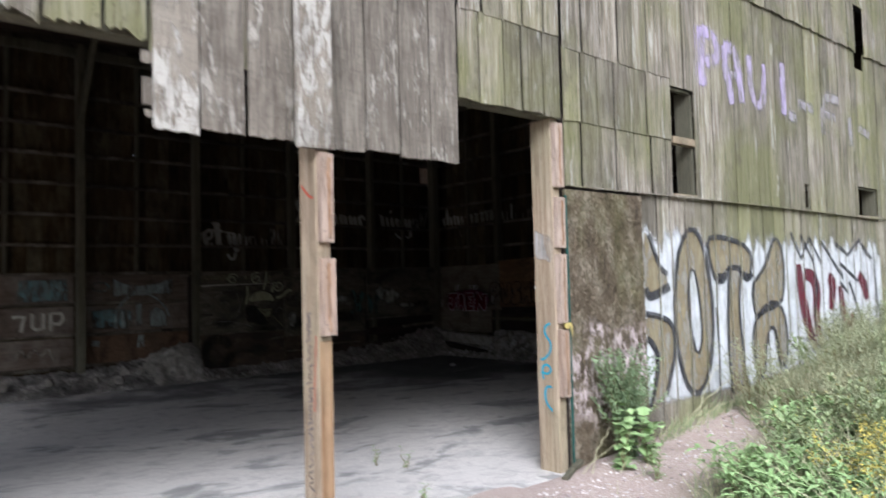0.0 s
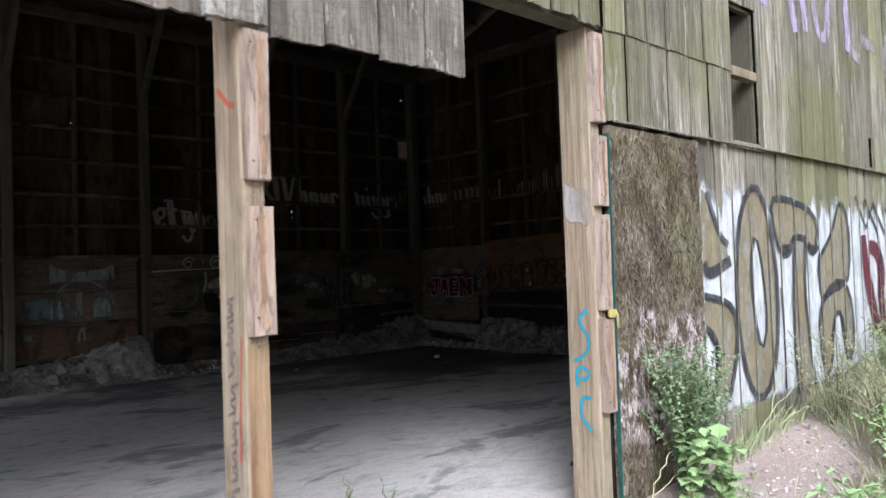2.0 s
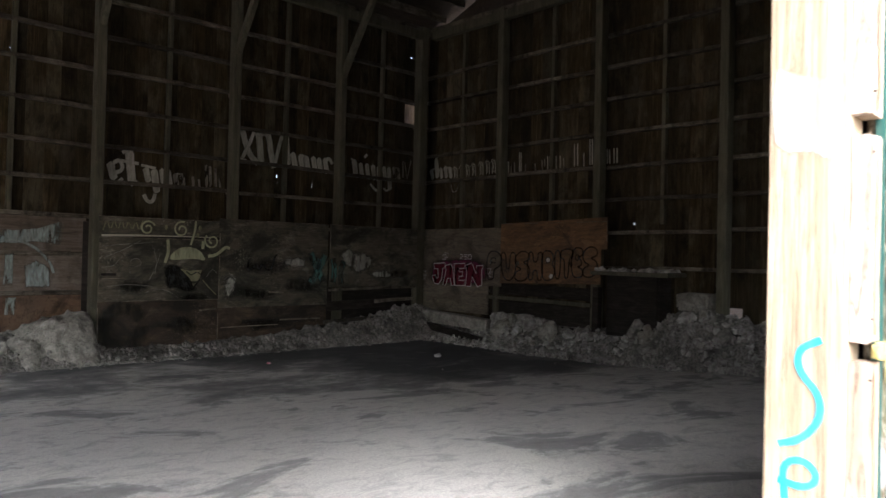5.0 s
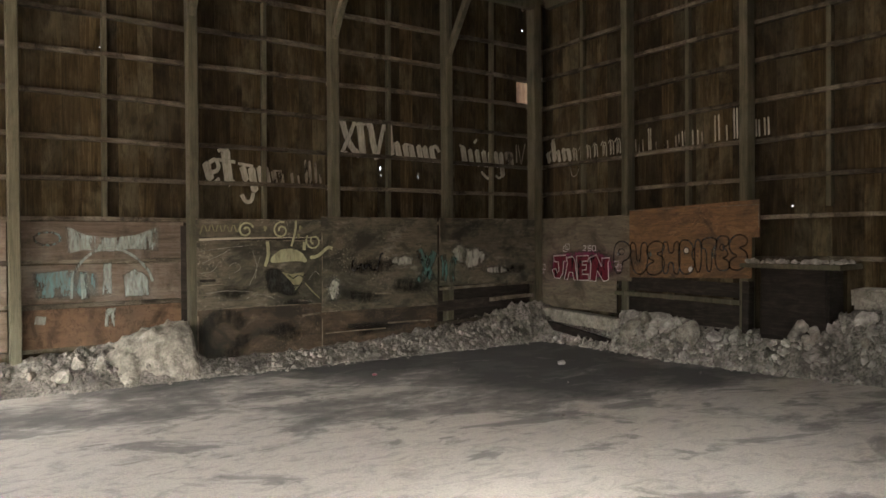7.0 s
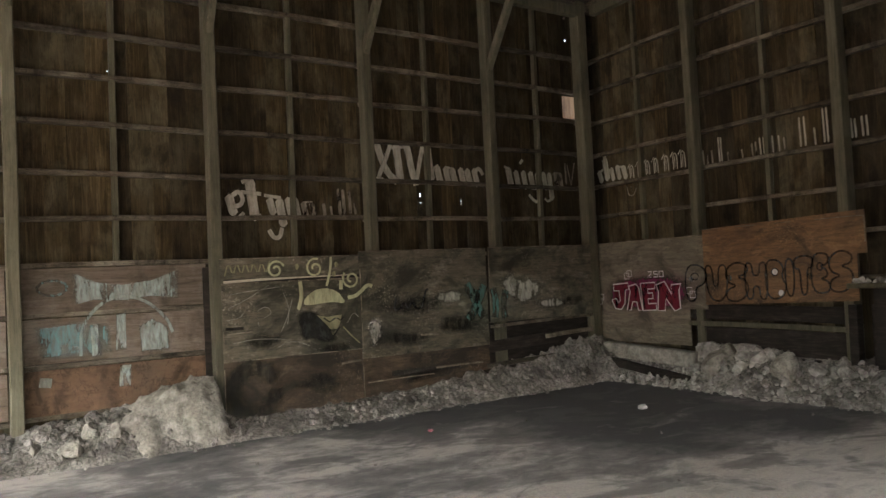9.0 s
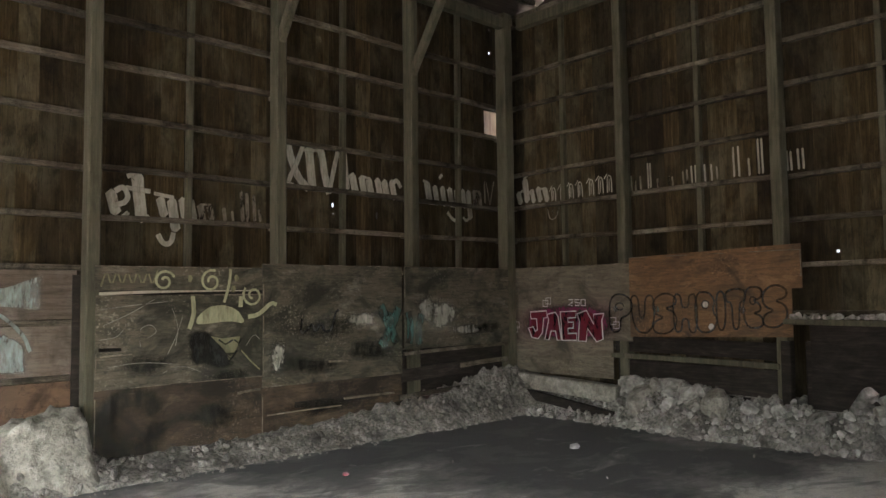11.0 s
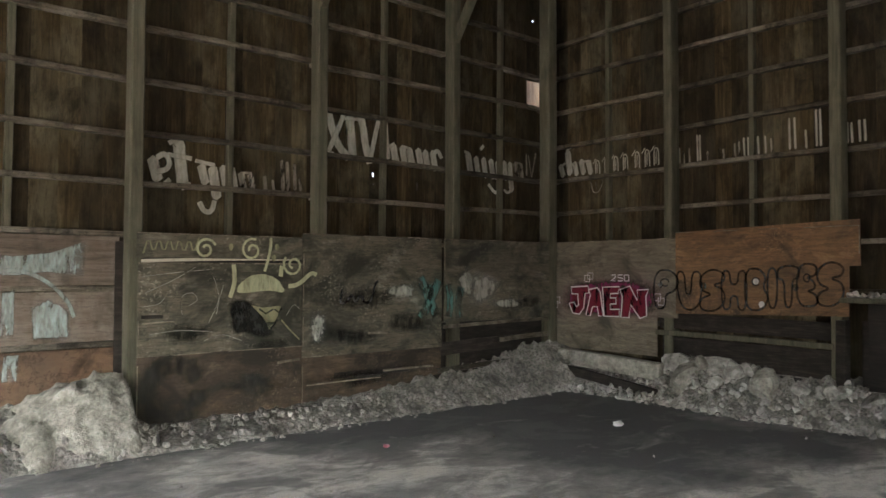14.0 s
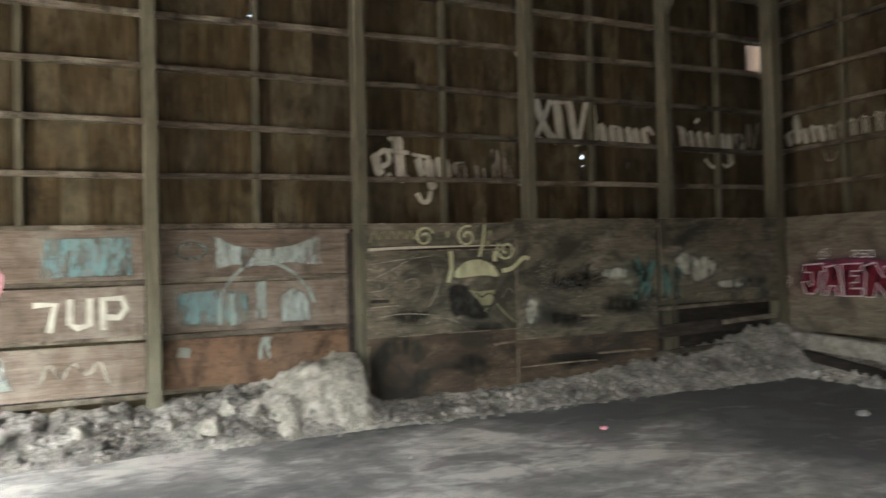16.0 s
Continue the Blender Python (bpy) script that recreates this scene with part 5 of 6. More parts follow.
writing = thing("wall_lettering", "faded pale blackletter writing on dark boards", "graffiti", (9.5, Y1, 2.7))
PALE, FAINT = "pale_letter", "faint_letter"
for mat, stems, pens in (
    # et ym, fading out
    (PALE, [(6.86, 2.76, 3.10, 0.10)], [(0.07, [(6.88, 3.06), (6.97, 3.13), (7.03, 3.02), (6.99, 2.93), (6.88, 2.91)]), (0.06, [(6.86, 2.78), (6.94, 2.74), (7.03, 2.83)])]),
    (PALE, [(7.15, 2.70, 3.34, 0.11)], [(0.06, [(7.00, 3.11), (7.28, 3.09)]), (0.06, [(7.01, 3.24), (7.12, 3.31)]), (0.06, [(7.16, 2.73), (7.27, 2.80)])]),
    (PALE, [(7.42, 2.77, 3.06, 0.085), (7.56, 2.60, 3.06, 0.095)], [(0.05, [(7.32, 3.07), (7.56, 3.04)]), (0.07, [(7.56, 2.62), (7.53, 2.49), (7.44, 2.47), (7.37, 2.59)])]),
    (PALE, [(7.68, 2.75, 3.07, 0.075), (7.79, 2.75, 3.06, 0.07)], [(0.035, [(7.68, 3.03), (7.79, 3.05)])]),
    (FAINT, [(7.91, 2.75, 3.01, 0.07), (8.03, 2.75, 3.0, 0.065)], [(0.03, [(7.91, 2.98), (8.03, 2.99)])]),
    (FAINT, [(8.21, 2.77, 2.98, 0.04), (8.32, 2.78, 2.94, 0.028)], []),
    (FAINT, [(8.45, 2.78, 3.21, 0.04), (8.52, 2.78, 3.2, 0.04)], []),
    (FAINT, [(8.62, 2.79, 3.18, 0.035), (8.70, 2.80, 3.0, 0.03)], []),
    # XIV hour
    (PALE, [], [(0.125, [(9.10, 3.92), (9.18, 3.64), (9.28, 3.44), (9.44, 3.31)]), (0.075, [(9.10, 3.33), (9.17, 3.5), (9.24, 3.62), (9.36, 3.93)]), (0.06, [(9.09, 3.36), (9.2, 3.34)])]),
    (PALE, [(9.47, 3.27, 3.95, 0.105)], [(0.05, [(9.36, 3.84), (9.6, 3.86)])]),
    (PALE, [], [(0.13, [(9.60, 3.94), (9.66, 3.78), (9.70, 3.52), (9.78, 3.27)]), (0.08, [(9.78, 3.30), (9.84, 3.58), (9.93, 3.93)])]),
    (PALE, [(10.03, 3.29, 3.95, 0.11), (10.20, 3.27, 3.62, 0.10)], [(0.05, [(10.03, 3.5), (10.2, 3.6)])]),
    (PALE, [(10.36, 3.27, 3.61, 0.09), (10.49, 3.26, 3.59, 0.095)], [(0.045, [(10.36, 3.57), (10.49, 3.55)]), (0.045, [(10.36, 3.3), (10.49, 3.3)])]),
    (PALE, [(10.65, 3.27, 3.60, 0.09), (10.78, 3.26, 3.59, 0.095)], [(0.045, [(10.65, 3.3), (10.78, 3.3)])]),
    (PALE, [(10.92, 3.26, 3.60, 0.09)], [(0.075, [(10.92, 3.53), (11.0, 3.59), (11.07, 3.47)]), (0.05, [(10.92, 3.29), (11.02, 3.31)])]),
    # a last word, hard to read
    (PALE, [(11.63, 3.24, 3.65, 0.10), (11.79, 3.24, 3.60, 0.085)], [(0.05, [(11.52, 3.63), (11.64, 3.58)]), (0.045, [(11.63, 3.28), (11.79, 3.28)])]),
    (PALE, [(11.95, 3.23, 3.60, 0.085)], [(0.06, [(11.86, 3.69), (11.93, 3.76)])]),
    (PALE, [(12.11, 3.23, 3.59, 0.09), (12.26, 3.02, 3.59, 0.09)], [(0.045, [(12.11, 3.27), (12.26, 3.27)]), (0.06, [(12.26, 3.08), (12.18, 3.02), (12.03, 3.16)])]),
    (PALE, [(12.40, 3.23, 3.59, 0.085), (12.53, 3.04, 3.59, 0.085)], [(0.05, [(12.53, 3.1), (12.46, 3.04), (12.38, 3.1)])]),
    (FAINT, [(12.66, 3.23, 3.60, 0.08), (12.78, 3.23, 3.58, 0.07)], [(0.04, [(12.66, 3.56), (12.78, 3.55)])]),
    (FAINT, [(12.90, 3.34, 3.76, 0.028)], [(0.028, [(12.93, 3.75), (13.02, 3.35)]), (0.028, [(13.02, 3.35), (13.12, 3.76)])]),
):
    letter(writing, mat, "y", Y1, stems, pens)
writing_east = thing("wall_lettering", "faded row of pale blackletter strokes on dark boards", "graffiti", (X1, 12.5, 3.3))
for mat, stems, pens in (
    (PALE, [(15.10, 3.36, 3.63, 0.09)], [(0.05, [(15.1, 3.58), (15.02, 3.62)])]),
    (PALE, [(14.95, 3.37, 3.86, 0.10), (14.80, 3.36, 3.64, 0.075)], [(0.05, [(15.0, 3.82), (14.9, 3.88)]), (0.045, [(14.95, 3.52), (14.80, 3.62)])]),
    (PALE, [(14.66, 3.36, 3.67, 0.085), (14.51, 3.35, 3.64, 0.085)], [(0.045, [(14.66, 3.6), (14.51, 3.6)])]),
    (FAINT, [], [(0.022, [(14.48, 3.26), (14.44, 3.06), (14.30, 3.08), (14.24, 3.26)]), (0.02, [(14.38, 3.24), (14.36, 3.13)])]),
):
    letter(writing_east, mat, "x", X1, stems, pens, True)
# letters left as thin double outlines
for k, y in enumerate((14.38, 14.20, 14.02, 13.84, 13.62, 13.44, 13.28)):
    z0, z1 = 3.37 + 0.004 * k, 3.60 + 0.012 * k
    letter(writing_east, PALE, "x", X1, (), [(0.022, [(y, z0), (y + 0.005, z1 - 0.04), (y - 0.03, z1), (y - 0.075, z1 - 0.05), (y - 0.08, z0)]), (0.018, [(y + 0.06, z1 - 0.06), (y, z1 + 0.02)]), (0.016, [(y - 0.03, z0 + 0.02), (y - 0.035, z1 - 0.06)])], True)
# and a row of single strokes, some tall
for y, h in ((12.85, 0.26), (12.78, 0.2), (12.69, 0.24), (12.56, 0.42), (12.52, 0.42), (12.40, 0.16), (12.22, 0.18), (12.16, 0.16), (11.99, 0.22), (11.93, 0.24), (11.86, 0.28), (11.80, 0.28), (11.66, 0.27), (11.56, 0.26), (11.48, 0.22), (11.24, 0.46), (11.17, 0.46), (11.03, 0.27), (10.90, 0.52), (10.85, 0.52), (10.53, 0.3), (10.48, 0.28), (10.39, 0.3), (10.33, 0.3)):
    letter(writing_east, FAINT if h < 0.25 else PALE, "x", X1, [(y, 3.36, 3.36 + h, 0.022)], (), True)

# ---- east wall: plywood, tags, planks ----
C = 13.325
sheet_of_ply("tan plywood sheet with red and white sprayed letters", "x", C, 12.72, 15.04, 0.56, 2.27, "ply_tan", [(12.6, 13.06, 0.5, 1.13)])
e2 = sheet_of_ply("orange-brown plywood sheet with black bubble letters", "x", C - 0.012, 10.29, 12.74, 1.20, 2.35, "ply_orange", [(10.2, 10.42, 1.1, 1.80)])
for v in e2.data.vertices:
    v.co.z += 0.03 * (12.74 - v.co.y)
jaen = thing("red_tag", "red spray-painted letters outlined in white", "graffiti", (C, 14.0, 1.1))
painted("red_cloud", "magenta", jaen, "x", C, 0.004, [smooth_line([(15.0, 1.3), (14.85, 1.62), (14.3, 1.7), (13.6, 1.74), (13.0, 1.66), (12.8, 1.4), (13.0, 1.12), (13.6, 1.08), (14.5, 1.06), (14.9, 1.14)], 2, True)], rim=0.6)
GLYPHS = {
    "J": [(0.03, 1.0), (0.26, 1.05), (0.27, 0.80), (0.22, 0.78), (0.20, 0.25), (0.14, 0.02), (0.05, 0.05), (0.0, 0.4), (0.07, 0.45), (0.10, 0.28), (0.13, 0.35), (0.12, 0.75), (0.04, 0.75)],
    "A": [(0.23, 0.0), (0.29, 0.72), (0.27, 0.92), (0.38, 1.0), (0.42, 0.85), (0.46, 0.0), (0.40, 0.0), (0.38, 0.32), (0.32, 0.32), (0.29, 0.0)],
    "E": [(0.45, 1.02), (0.66, 1.05), (0.65, 0.82), (0.55, 0.8), (0.55, 0.65), (0.62, 0.66), (0.62, 0.45), (0.55, 0.44), (0.55, 0.25), (0.66, 0.27), (0.66, 0.02), (0.47, 0.0)],
    "N": [(0.68, 0.0), (0.70, 0.7), (0.67, 0.95), (0.79, 1.08), (0.88, 0.6), (0.88, 0.95), (1.01, 0.98), (0.98, 0.75), (0.99, 0.1), (0.91, 0.0), (0.80, 0.45), (0.78, 0.0)],
}
for k, shape in enumerate(GLYPHS.values()):
    pts = [(14.70 - 1.49 * a, 1.10 + 0.44 * b) for a, b in shape]
    bm = bmesh.new()
    f = bm.faces.new([bm.verts.new(spot("x", C, u, z, 0.007 + 0.0004 * k)) for u, z in pts])
    layer = density(bm)
    for v in bm.verts:
        v[layer] = 0.9
    bmesh.ops.triangulate(bm, faces=[f])
    red = part("letter", bm, "crimson", jaen)
    bm = bmesh.new()
    ribbon(bm, pts, 0.024, "x", C, 0.0095 + 0.0004 * k, closed=True)
    part("outline", bm, "white_in", red, "white outline")
bm = bmesh.new()
ribbon(bm, [(13.86, 1.74), (13.78, 1.74), (13.79, 1.70), (13.87, 1.65), (13.79, 1.65)], 0.02, "x", C, 0.009)
part("digit", bm, "white_in", jaen)
bm = bmesh.new()
ribbon(bm, [(13.65, 1.74), (13.74, 1.74), (13.73, 1.70), (13.65, 1.69), (13.66, 1.65), (13.74, 1.65)], 0.02, "x", C, 0.009)
part("letter_small", bm, "white_in", jaen)
bm = bmesh.new()
ribbon(bm, [(13.62, 1.65), (13.62, 1.74), (13.54, 1.74), (13.54, 1.65)], 0.02, "x", C, 0.009, closed=True)
part("digit", bm, "white_in", jaen)
for cy, cz in ((14.95, 1.32), (14.99, 1.25), (14.33, 1.68), (14.27, 1.72), (13.04, 1.42), (12.98, 1.36)):
    bm = bmesh.new()
    ribbon(bm, [(cy + 0.05, cz - 0.05), (cy + 0.05, cz + 0.05), (cy - 0.05, cz + 0.05), (cy - 0.05, cz - 0.05)], 0.014, "x", C, 0.0095, closed=True)
    part("square", bm, "white_in", jaen)
bubble = thing("bubble_tag", "black outlined bubble letters sprayed on plywood", "graffiti", (C, 11.8, 1.3))
D = C - 0.012
FAT = {
    "P": [(0.1, 0.0), (0.1, 1.0), (0.7, 1.05), (1.0, 0.75), (0.8, 0.45), (0.5, 0.4), (0.5, 0.0)],
    "U": [(0.0, 1.0), (0.35, 1.0), (0.38, 0.4), (0.6, 0.4), (0.62, 1.0), (1.0, 1.0), (0.98, 0.2), (0.6, -0.05), (0.15, 0.1)],
    "S": [(1.0, 0.95), (0.5, 1.08), (0.05, 0.85), (0.1, 0.5), (0.55, 0.4), (0.1, 0.3), (0.05, 0.0), (0.6, -0.05), (1.0, 0.2), (0.95, 0.55), (0.5, 0.65), (0.95, 0.72)],
    "H": [(0.0, 1.0), (0.33, 1.0), (0.35, 0.65), (0.65, 0.65), (0.67, 1.0), (1.0, 1.0), (0.98, 0.0), (0.65, 0.0), (0.64, 0.35), (0.36, 0.35), (0.34, 0.0), (0.02, 0.0)],
    "B": [(0.05, 0.0), (0.05, 1.0), (0.6, 1.05), (0.9, 0.8), (0.75, 0.55), (1.0, 0.3), (0.7, -0.05)],
    "I": [(0.15, 0.0), (0.1, 1.0), (0.85, 1.0), (0.8, 0.0)],
    "T": [(0.0, 1.02), (1.0, 1.05), (1.0, 0.72), (0.68, 0.72), (0.66, 0.0), (0.32, 0.0), (0.33, 0.7), (0.0, 0.7)],
    "E": [(0.0, 0.0), (0.05, 1.05), (0.95, 1.05), (0.9, 0.75), (0.45, 0.72), (0.85, 0.6), (0.85, 0.42), (0.45, 0.38), (0.95, 0.3), (0.95, 0.0)],
}
y = 13.14
for k, (ch, w) in enumerate(zip("PUSHBITES", (0.42, 0.36, 0.36, 0.32, 0.31, 0.16, 0.24, 0.24, 0.30))):
    far = (13.14 - y) / 2.5
    z0, h = 1.26 + 0.16 * far ** 2, 0.54 - 0.05 * far
    at, proud = (C, 0.02) if y > 12.76 else (D, 0.008)
    pts = [(y - 1.12 * w * a, z0 + h * b) for a, b in FAT[ch]]
    bm = bmesh.new()
    ribbon(bm, smooth_line(pts, 2, True), 0.03, "x", at, proud + 0.0006 * k, closed=True)
    part("letter", bm, "outline", bubble)
    if ch in "PBE":
        bm = bmesh.new()
        ribbon(bm, [(y - w * (0.55 + 0.17 * math.cos(a * 0.7)), z0 + h * (0.7 + 0.1 * math.sin(a * 0.7))) for a in range(9)], 0.022, "x", at, proud + 0.006)
        part("counter", bm, "outline", bubble)
    y -= w * 0.97
for cy, cz, mat in ((11.56, 1.67, "white_in"), (11.48, 1.37, "white_in"), (12.98, 1.6, "teal_pale"), (12.3, 1.6, "teal"), (11.05, 1.6, "teal")):
    painted("spot", mat, bubble, "x", D if cy < 12.7 else C, 0.008 if cy < 12.7 else 0.022, [[(cy + 0.05 * math.cos(a), cz + 0.055 * math.sin(a)) for a in range(6)]])
for y0, y1, z, h, x, mat, lab in ((10.55, 13.05, 1.07, 0.22, 13.40, "black_wood_and_shade", "black plank under the plywood"), (10.60, 13.06, 0.90, 0.07, 13.30, "stud", "dusty horizontal rail low on the wall"), (10.62, 13.0, 0.66, 0.36, 13.40, "black_wood_and_shade", "dark plank behind the rubble"), (10.9, 13.0, 0.36, 0.2, 13.42, "black_wood_and_shade", "black plank behind the rubble")):
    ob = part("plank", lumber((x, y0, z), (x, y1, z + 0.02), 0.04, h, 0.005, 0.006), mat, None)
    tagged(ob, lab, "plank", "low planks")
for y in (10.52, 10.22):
    ob = part("short_post", lumber((13.36, y, 0.15), (13.38, y, 1.22), 0.14, 0.12, 0.01), "black_wood_and_shade", None)
    tagged(ob, "short black timber post standing in rubble", "post")
ledge = thing("debris_shelf", "timber shelf with black boards below, heaped with grey debris", "shelf", (13.2, 9.6, 0.4))
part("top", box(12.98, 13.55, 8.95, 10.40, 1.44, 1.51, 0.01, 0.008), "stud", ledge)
part("front_board", box(13.10, 13.14, 9.2, 10.14, 0.45, 1.44, 0.006, 0.004), "black_wood_and_shade", ledge)
part("side_board", box(13.14, 13.5, 9.18, 9.22, 0.45, 1.44, 0.006), "black_wood_and_shade", ledge)
slab = box(13.26, 13.44, 11.9, 12.95, 0.2, 0.62, 0.03)
bmesh.ops.subdivide_edges(slab, edges=slab.edges[:], cuts=4, use_grid_fill=True)
for v in slab.verts:
    v.co += Vector((noise.noise(v.co * 4), noise.noise(v.co * 5), noise.noise(v.co * 3.1) * (1.6 if v.co.z > 0.4 else 0.4))) * 0.05
tagged(part("concrete_slab", slab, "lump", None), "broken pale concrete footing behind the rubble", "rubble")
block = part("concrete_block", box(13.2, 13.55, 8.42, 8.92, 0.95, 1.2, 0.03, 0.02), "lime", None)
tagged(block, "pale broken concrete block at a gap in the wall", "rubble")
lintel = part("concrete_lintel", lumber((13.2, 15.0, 0.44), (13.22, 12.9, 0.36), 0.2, 0.24, 0.02, 0.01), "lime", None)
tagged(lintel, "pale broken concrete sill under the plywood", "rubble")
leaning = part("plank", lumber((12.95, 14.85, 0.30), (12.85, 12.75, 0.10), 0.05, 0.14, 0.006, 0.01), "black_wood_and_shade", None)
tagged(leaning, "dark plank lying askew in the rubble", "plank")
bm = box(12.80, 13.56, Y1 + 0.03, Y1 + 0.055, 4.30, 5.15, 0.004)
for v in bm.verts:
    v.co.y += 0.36 * max(0, v.co.x - 12.85)
part("loose_board", bm, "bare_pine", wall_north)


# ---- rubble ----
def north_bank(x):
    pts = ((-1.3, 0.3), (2.0, 0.34), (4.3, 0.3), (5.3, 0.42), (6.5, 0.3), (6.7, 0.12), (8.5, 0.16), (10.5, 0.3), (11.8, 0.42), (12.6, 0.6), (13.6, 0.6))
    for (a, p), (b, q) in zip(pts, pts[1:]):
        if x <= b:
            return p + (q - p) * (x - a) / (b - a)
    return 0.6


def east_bank(y):
    pts = ((3.6, 0.35), (6.6, 0.5), (7.6, 0.55), (8.6, 0.85), (9.4, 0.7), (10.2, 0.46), (11.0, 0.5), (12.5, 0.6), (13.1, 0.18), (14.4, 0.3), (15.3, 0.6))
    for (a, p), (b, q) in zip(pts, pts[1:]):
        if y <= b:
            return p + (q - p) * (y - a) / (b - a)
    return 0.5


def bank_z(x, y):
    toe_n = 14.12 + 0.1 * noise.noise((x * 1.5, 0, 4))
    toe_e = 12.72 - (0.0 if y > 10 else 0.12 * (10 - y) * 0.5) + 0.15 * noise.noise((0, y * 1.4, 4))
    fn = min(max((y - toe_n) / 0.75, 0), 1)
    fe = min(max((x - toe_e) / 0.65, 0), 1)
    rough = 0.3 * noise.noise((x * 3.2, y * 3.2, 1)) + 0.34 * noise.noise((x * 8, y * 8, 2)) + 0.2 * noise.noise((x * 17, y * 17, 8))
    h = max(north_bank(x) * (fn ** 0.8), east_bank(y) * (fe ** 0.75))
    return floor_z(x, y) - 0.03 + h * (1 + 0.55 * rough) + (0.035 * rough + 0.035 if h > 0.01 else 0)


def bank(name, x0, x1, y0, y1, step, label):
    nx, ny = int((x1 - x0) / step), int((y1 - y0) / step)
    xs, ys = [x0 + (x1 - x0) * i / nx for i in range(nx + 1)], [y0 + (y1 - y0) * i / ny for i in range(ny + 1)]
    verts = [(x, y, bank_z(x, y)) for y in ys for x in xs]
    faces = [(j * (nx + 1) + i, j * (nx + 1) + i + 1, (j + 1) * (nx + 1) + i + 1, (j + 1) * (nx + 1) + i) for j in range(ny) for i in range(nx)]
    ob = mesh_object(name, verts, faces, "rubble")
    return tagged(ob, label, "rubble", kind="stuff")


bank("rubble_bank", 1.0, 12.55, 14.0, 15.2, 0.045, "bank of crushed grey concrete along the wall foot")
bank("rubble_bank", 12.5, 13.58, 4.2, 15.2, 0.045, "high bank of crushed grey concrete along the end wall")


def chunk_mesh(seed, mat):
    r = random.Random(seed)
    bm = bmesh.new()
    bmesh.ops.create_icosphere(bm, subdivisions=2, radius=1)
    cuts = [Vector((r.gauss(0, 1), r.gauss(0, 1), r.gauss(0, 1))).normalized() for _ in range(11)]
    for v in bm.verts:
        for c in cuts:
            d = v.co.dot(c)
            if d > 0.56:
                v.co -= c * (d - 0.56)
        v.co *= 1 + 0.05 * noise.noise(v.co * 3 + Vector((seed, 0, 0)))
    me = bpy.data.meshes.new("chunk")
    bmesh.ops.recalc_face_normals(bm, faces=bm.faces)
    bm.to_mesh(me)
    bm.free()
    me.materials.append(M[mat])
    return me


CHUNKS = [chunk_mesh(s, m) for s, m in ((1, "lump"), (2, "lump"), (3, "lump"), (4, "lime"), (5, "lump"), (6, "rubble"))]


def chunk(x, y, size, z=None, mesh=None):
    ob = new("concrete_chunk", mesh or RND.choice(CHUNKS))
    z = max(bank_z(x, y), floor_z(x, y)) if z is None else z
    ob.location = (x, y, z + size * 0.22)
    ob.rotation_euler = (RND.uniform(0, 6), RND.uniform(0, 6), RND.uniform(0, 6))
    ob.scale = (size, size * RND.uniform(0.6, 1), size * RND.uniform(0.5, 0.8))
    return tagged(ob, "broken lump of grey concrete in the rubble bank", "rubble", "rubble lumps")


def chunk_mass(label, spots, mat="lump"):
    """Small crumbs too many to count, as one mesh."""
    verts, faces = [], []
    for x, y, size, z in spots:
        src = RND.choice(CHUNKS)
        turn = Euler((RND.uniform(0, 6), RND.uniform(0, 6), RND.uniform(0, 6))).to_matrix()
        k = len(verts)
        verts += [tuple(turn @ v.co * size + Vector((x, y, z + size * 0.3))) for v in src.vertices]
        faces += [tuple(k + i for i in f.vertices) for f in src.polygons]
    return tagged(mesh_object("concrete_crumbs", verts, faces, mat), label, "rubble", kind="stuff")


def crumb(x, y, size):
    return (x, y, size, max(bank_z(x, y), floor_z(x, y)))


chunk_mass("small grey concrete crumbs along the wall foot", [crumb(RND.uniform(2.2, 12.4), RND.uniform(13.98, 14.8), RND.choice((0.01, 0.014, 0.02, 0.035))) for _ in range(420)], "rubble")
chunk_mass("fist-sized grey concrete rubble along the end wall", [crumb(RND.uniform(12.62, 13.3), RND.uniform(6.0, 14.2), RND.uniform(0.035, 0.075)) for _ in range(420)])
chunk_mass("fist-sized grey rubble along the wall foot", [crumb(RND.uniform(2.2, 12.6), RND.uniform(14.15, 14.8), RND.uniform(0.03, 0.06)) for _ in range(260)], "rubble")
chunk_mass("small grey concrete crumbs along the end wall", [crumb(RND.uniform(12.55, 13.35), RND.uniform(5.5, 14.3), RND.choice((0.012, 0.018, 0.028, 0.05))) for _ in range(700)])
for i in range(34):
    chunk(RND.uniform(2.2, 12.4), RND.uniform(14.12, 14.75), RND.uniform(0.035, 0.075), None, CHUNKS[5])
for i in range(225):
    y = RND.uniform(6.0, 14.2)
    chunk(RND.uniform(12.7, 13.3), y, RND.choice((0.03, 0.05, 0.07, 0.1, 0.13)) * RND.uniform(0.7, 1.2))
for x, y, s in ((12.98, 12.45, 0.33), (13.05, 11.3, 0.33), (13.05, 11.75, 0.24), (13.1, 12.0, 0.2), (13.12, 10.9, 0.18), (12.95, 10.75, 0.14), (13.0, 10.05, 0.2), (13.1, 9.6, 0.24), (12.9, 9.9, 0.13), (12.9, 11.9, 0.15), (13.15, 8.7, 0.22), (12.8, 9.2, 0.16), (12.9, 8.0, 0.2), (13.1, 7.4, 0.22)):
    chunk(x, y, s)
for x, y, s in ((4.75, 14.3, 0.17), (4.4, 14.45, 0.12), (5.2, 14.4, 0.13), (3.6, 14.4, 0.14), (2.9, 14.5, 0.16), (4.95, 14.6, 0.14)):
    chunk(x, y, s, None, CHUNKS[3])
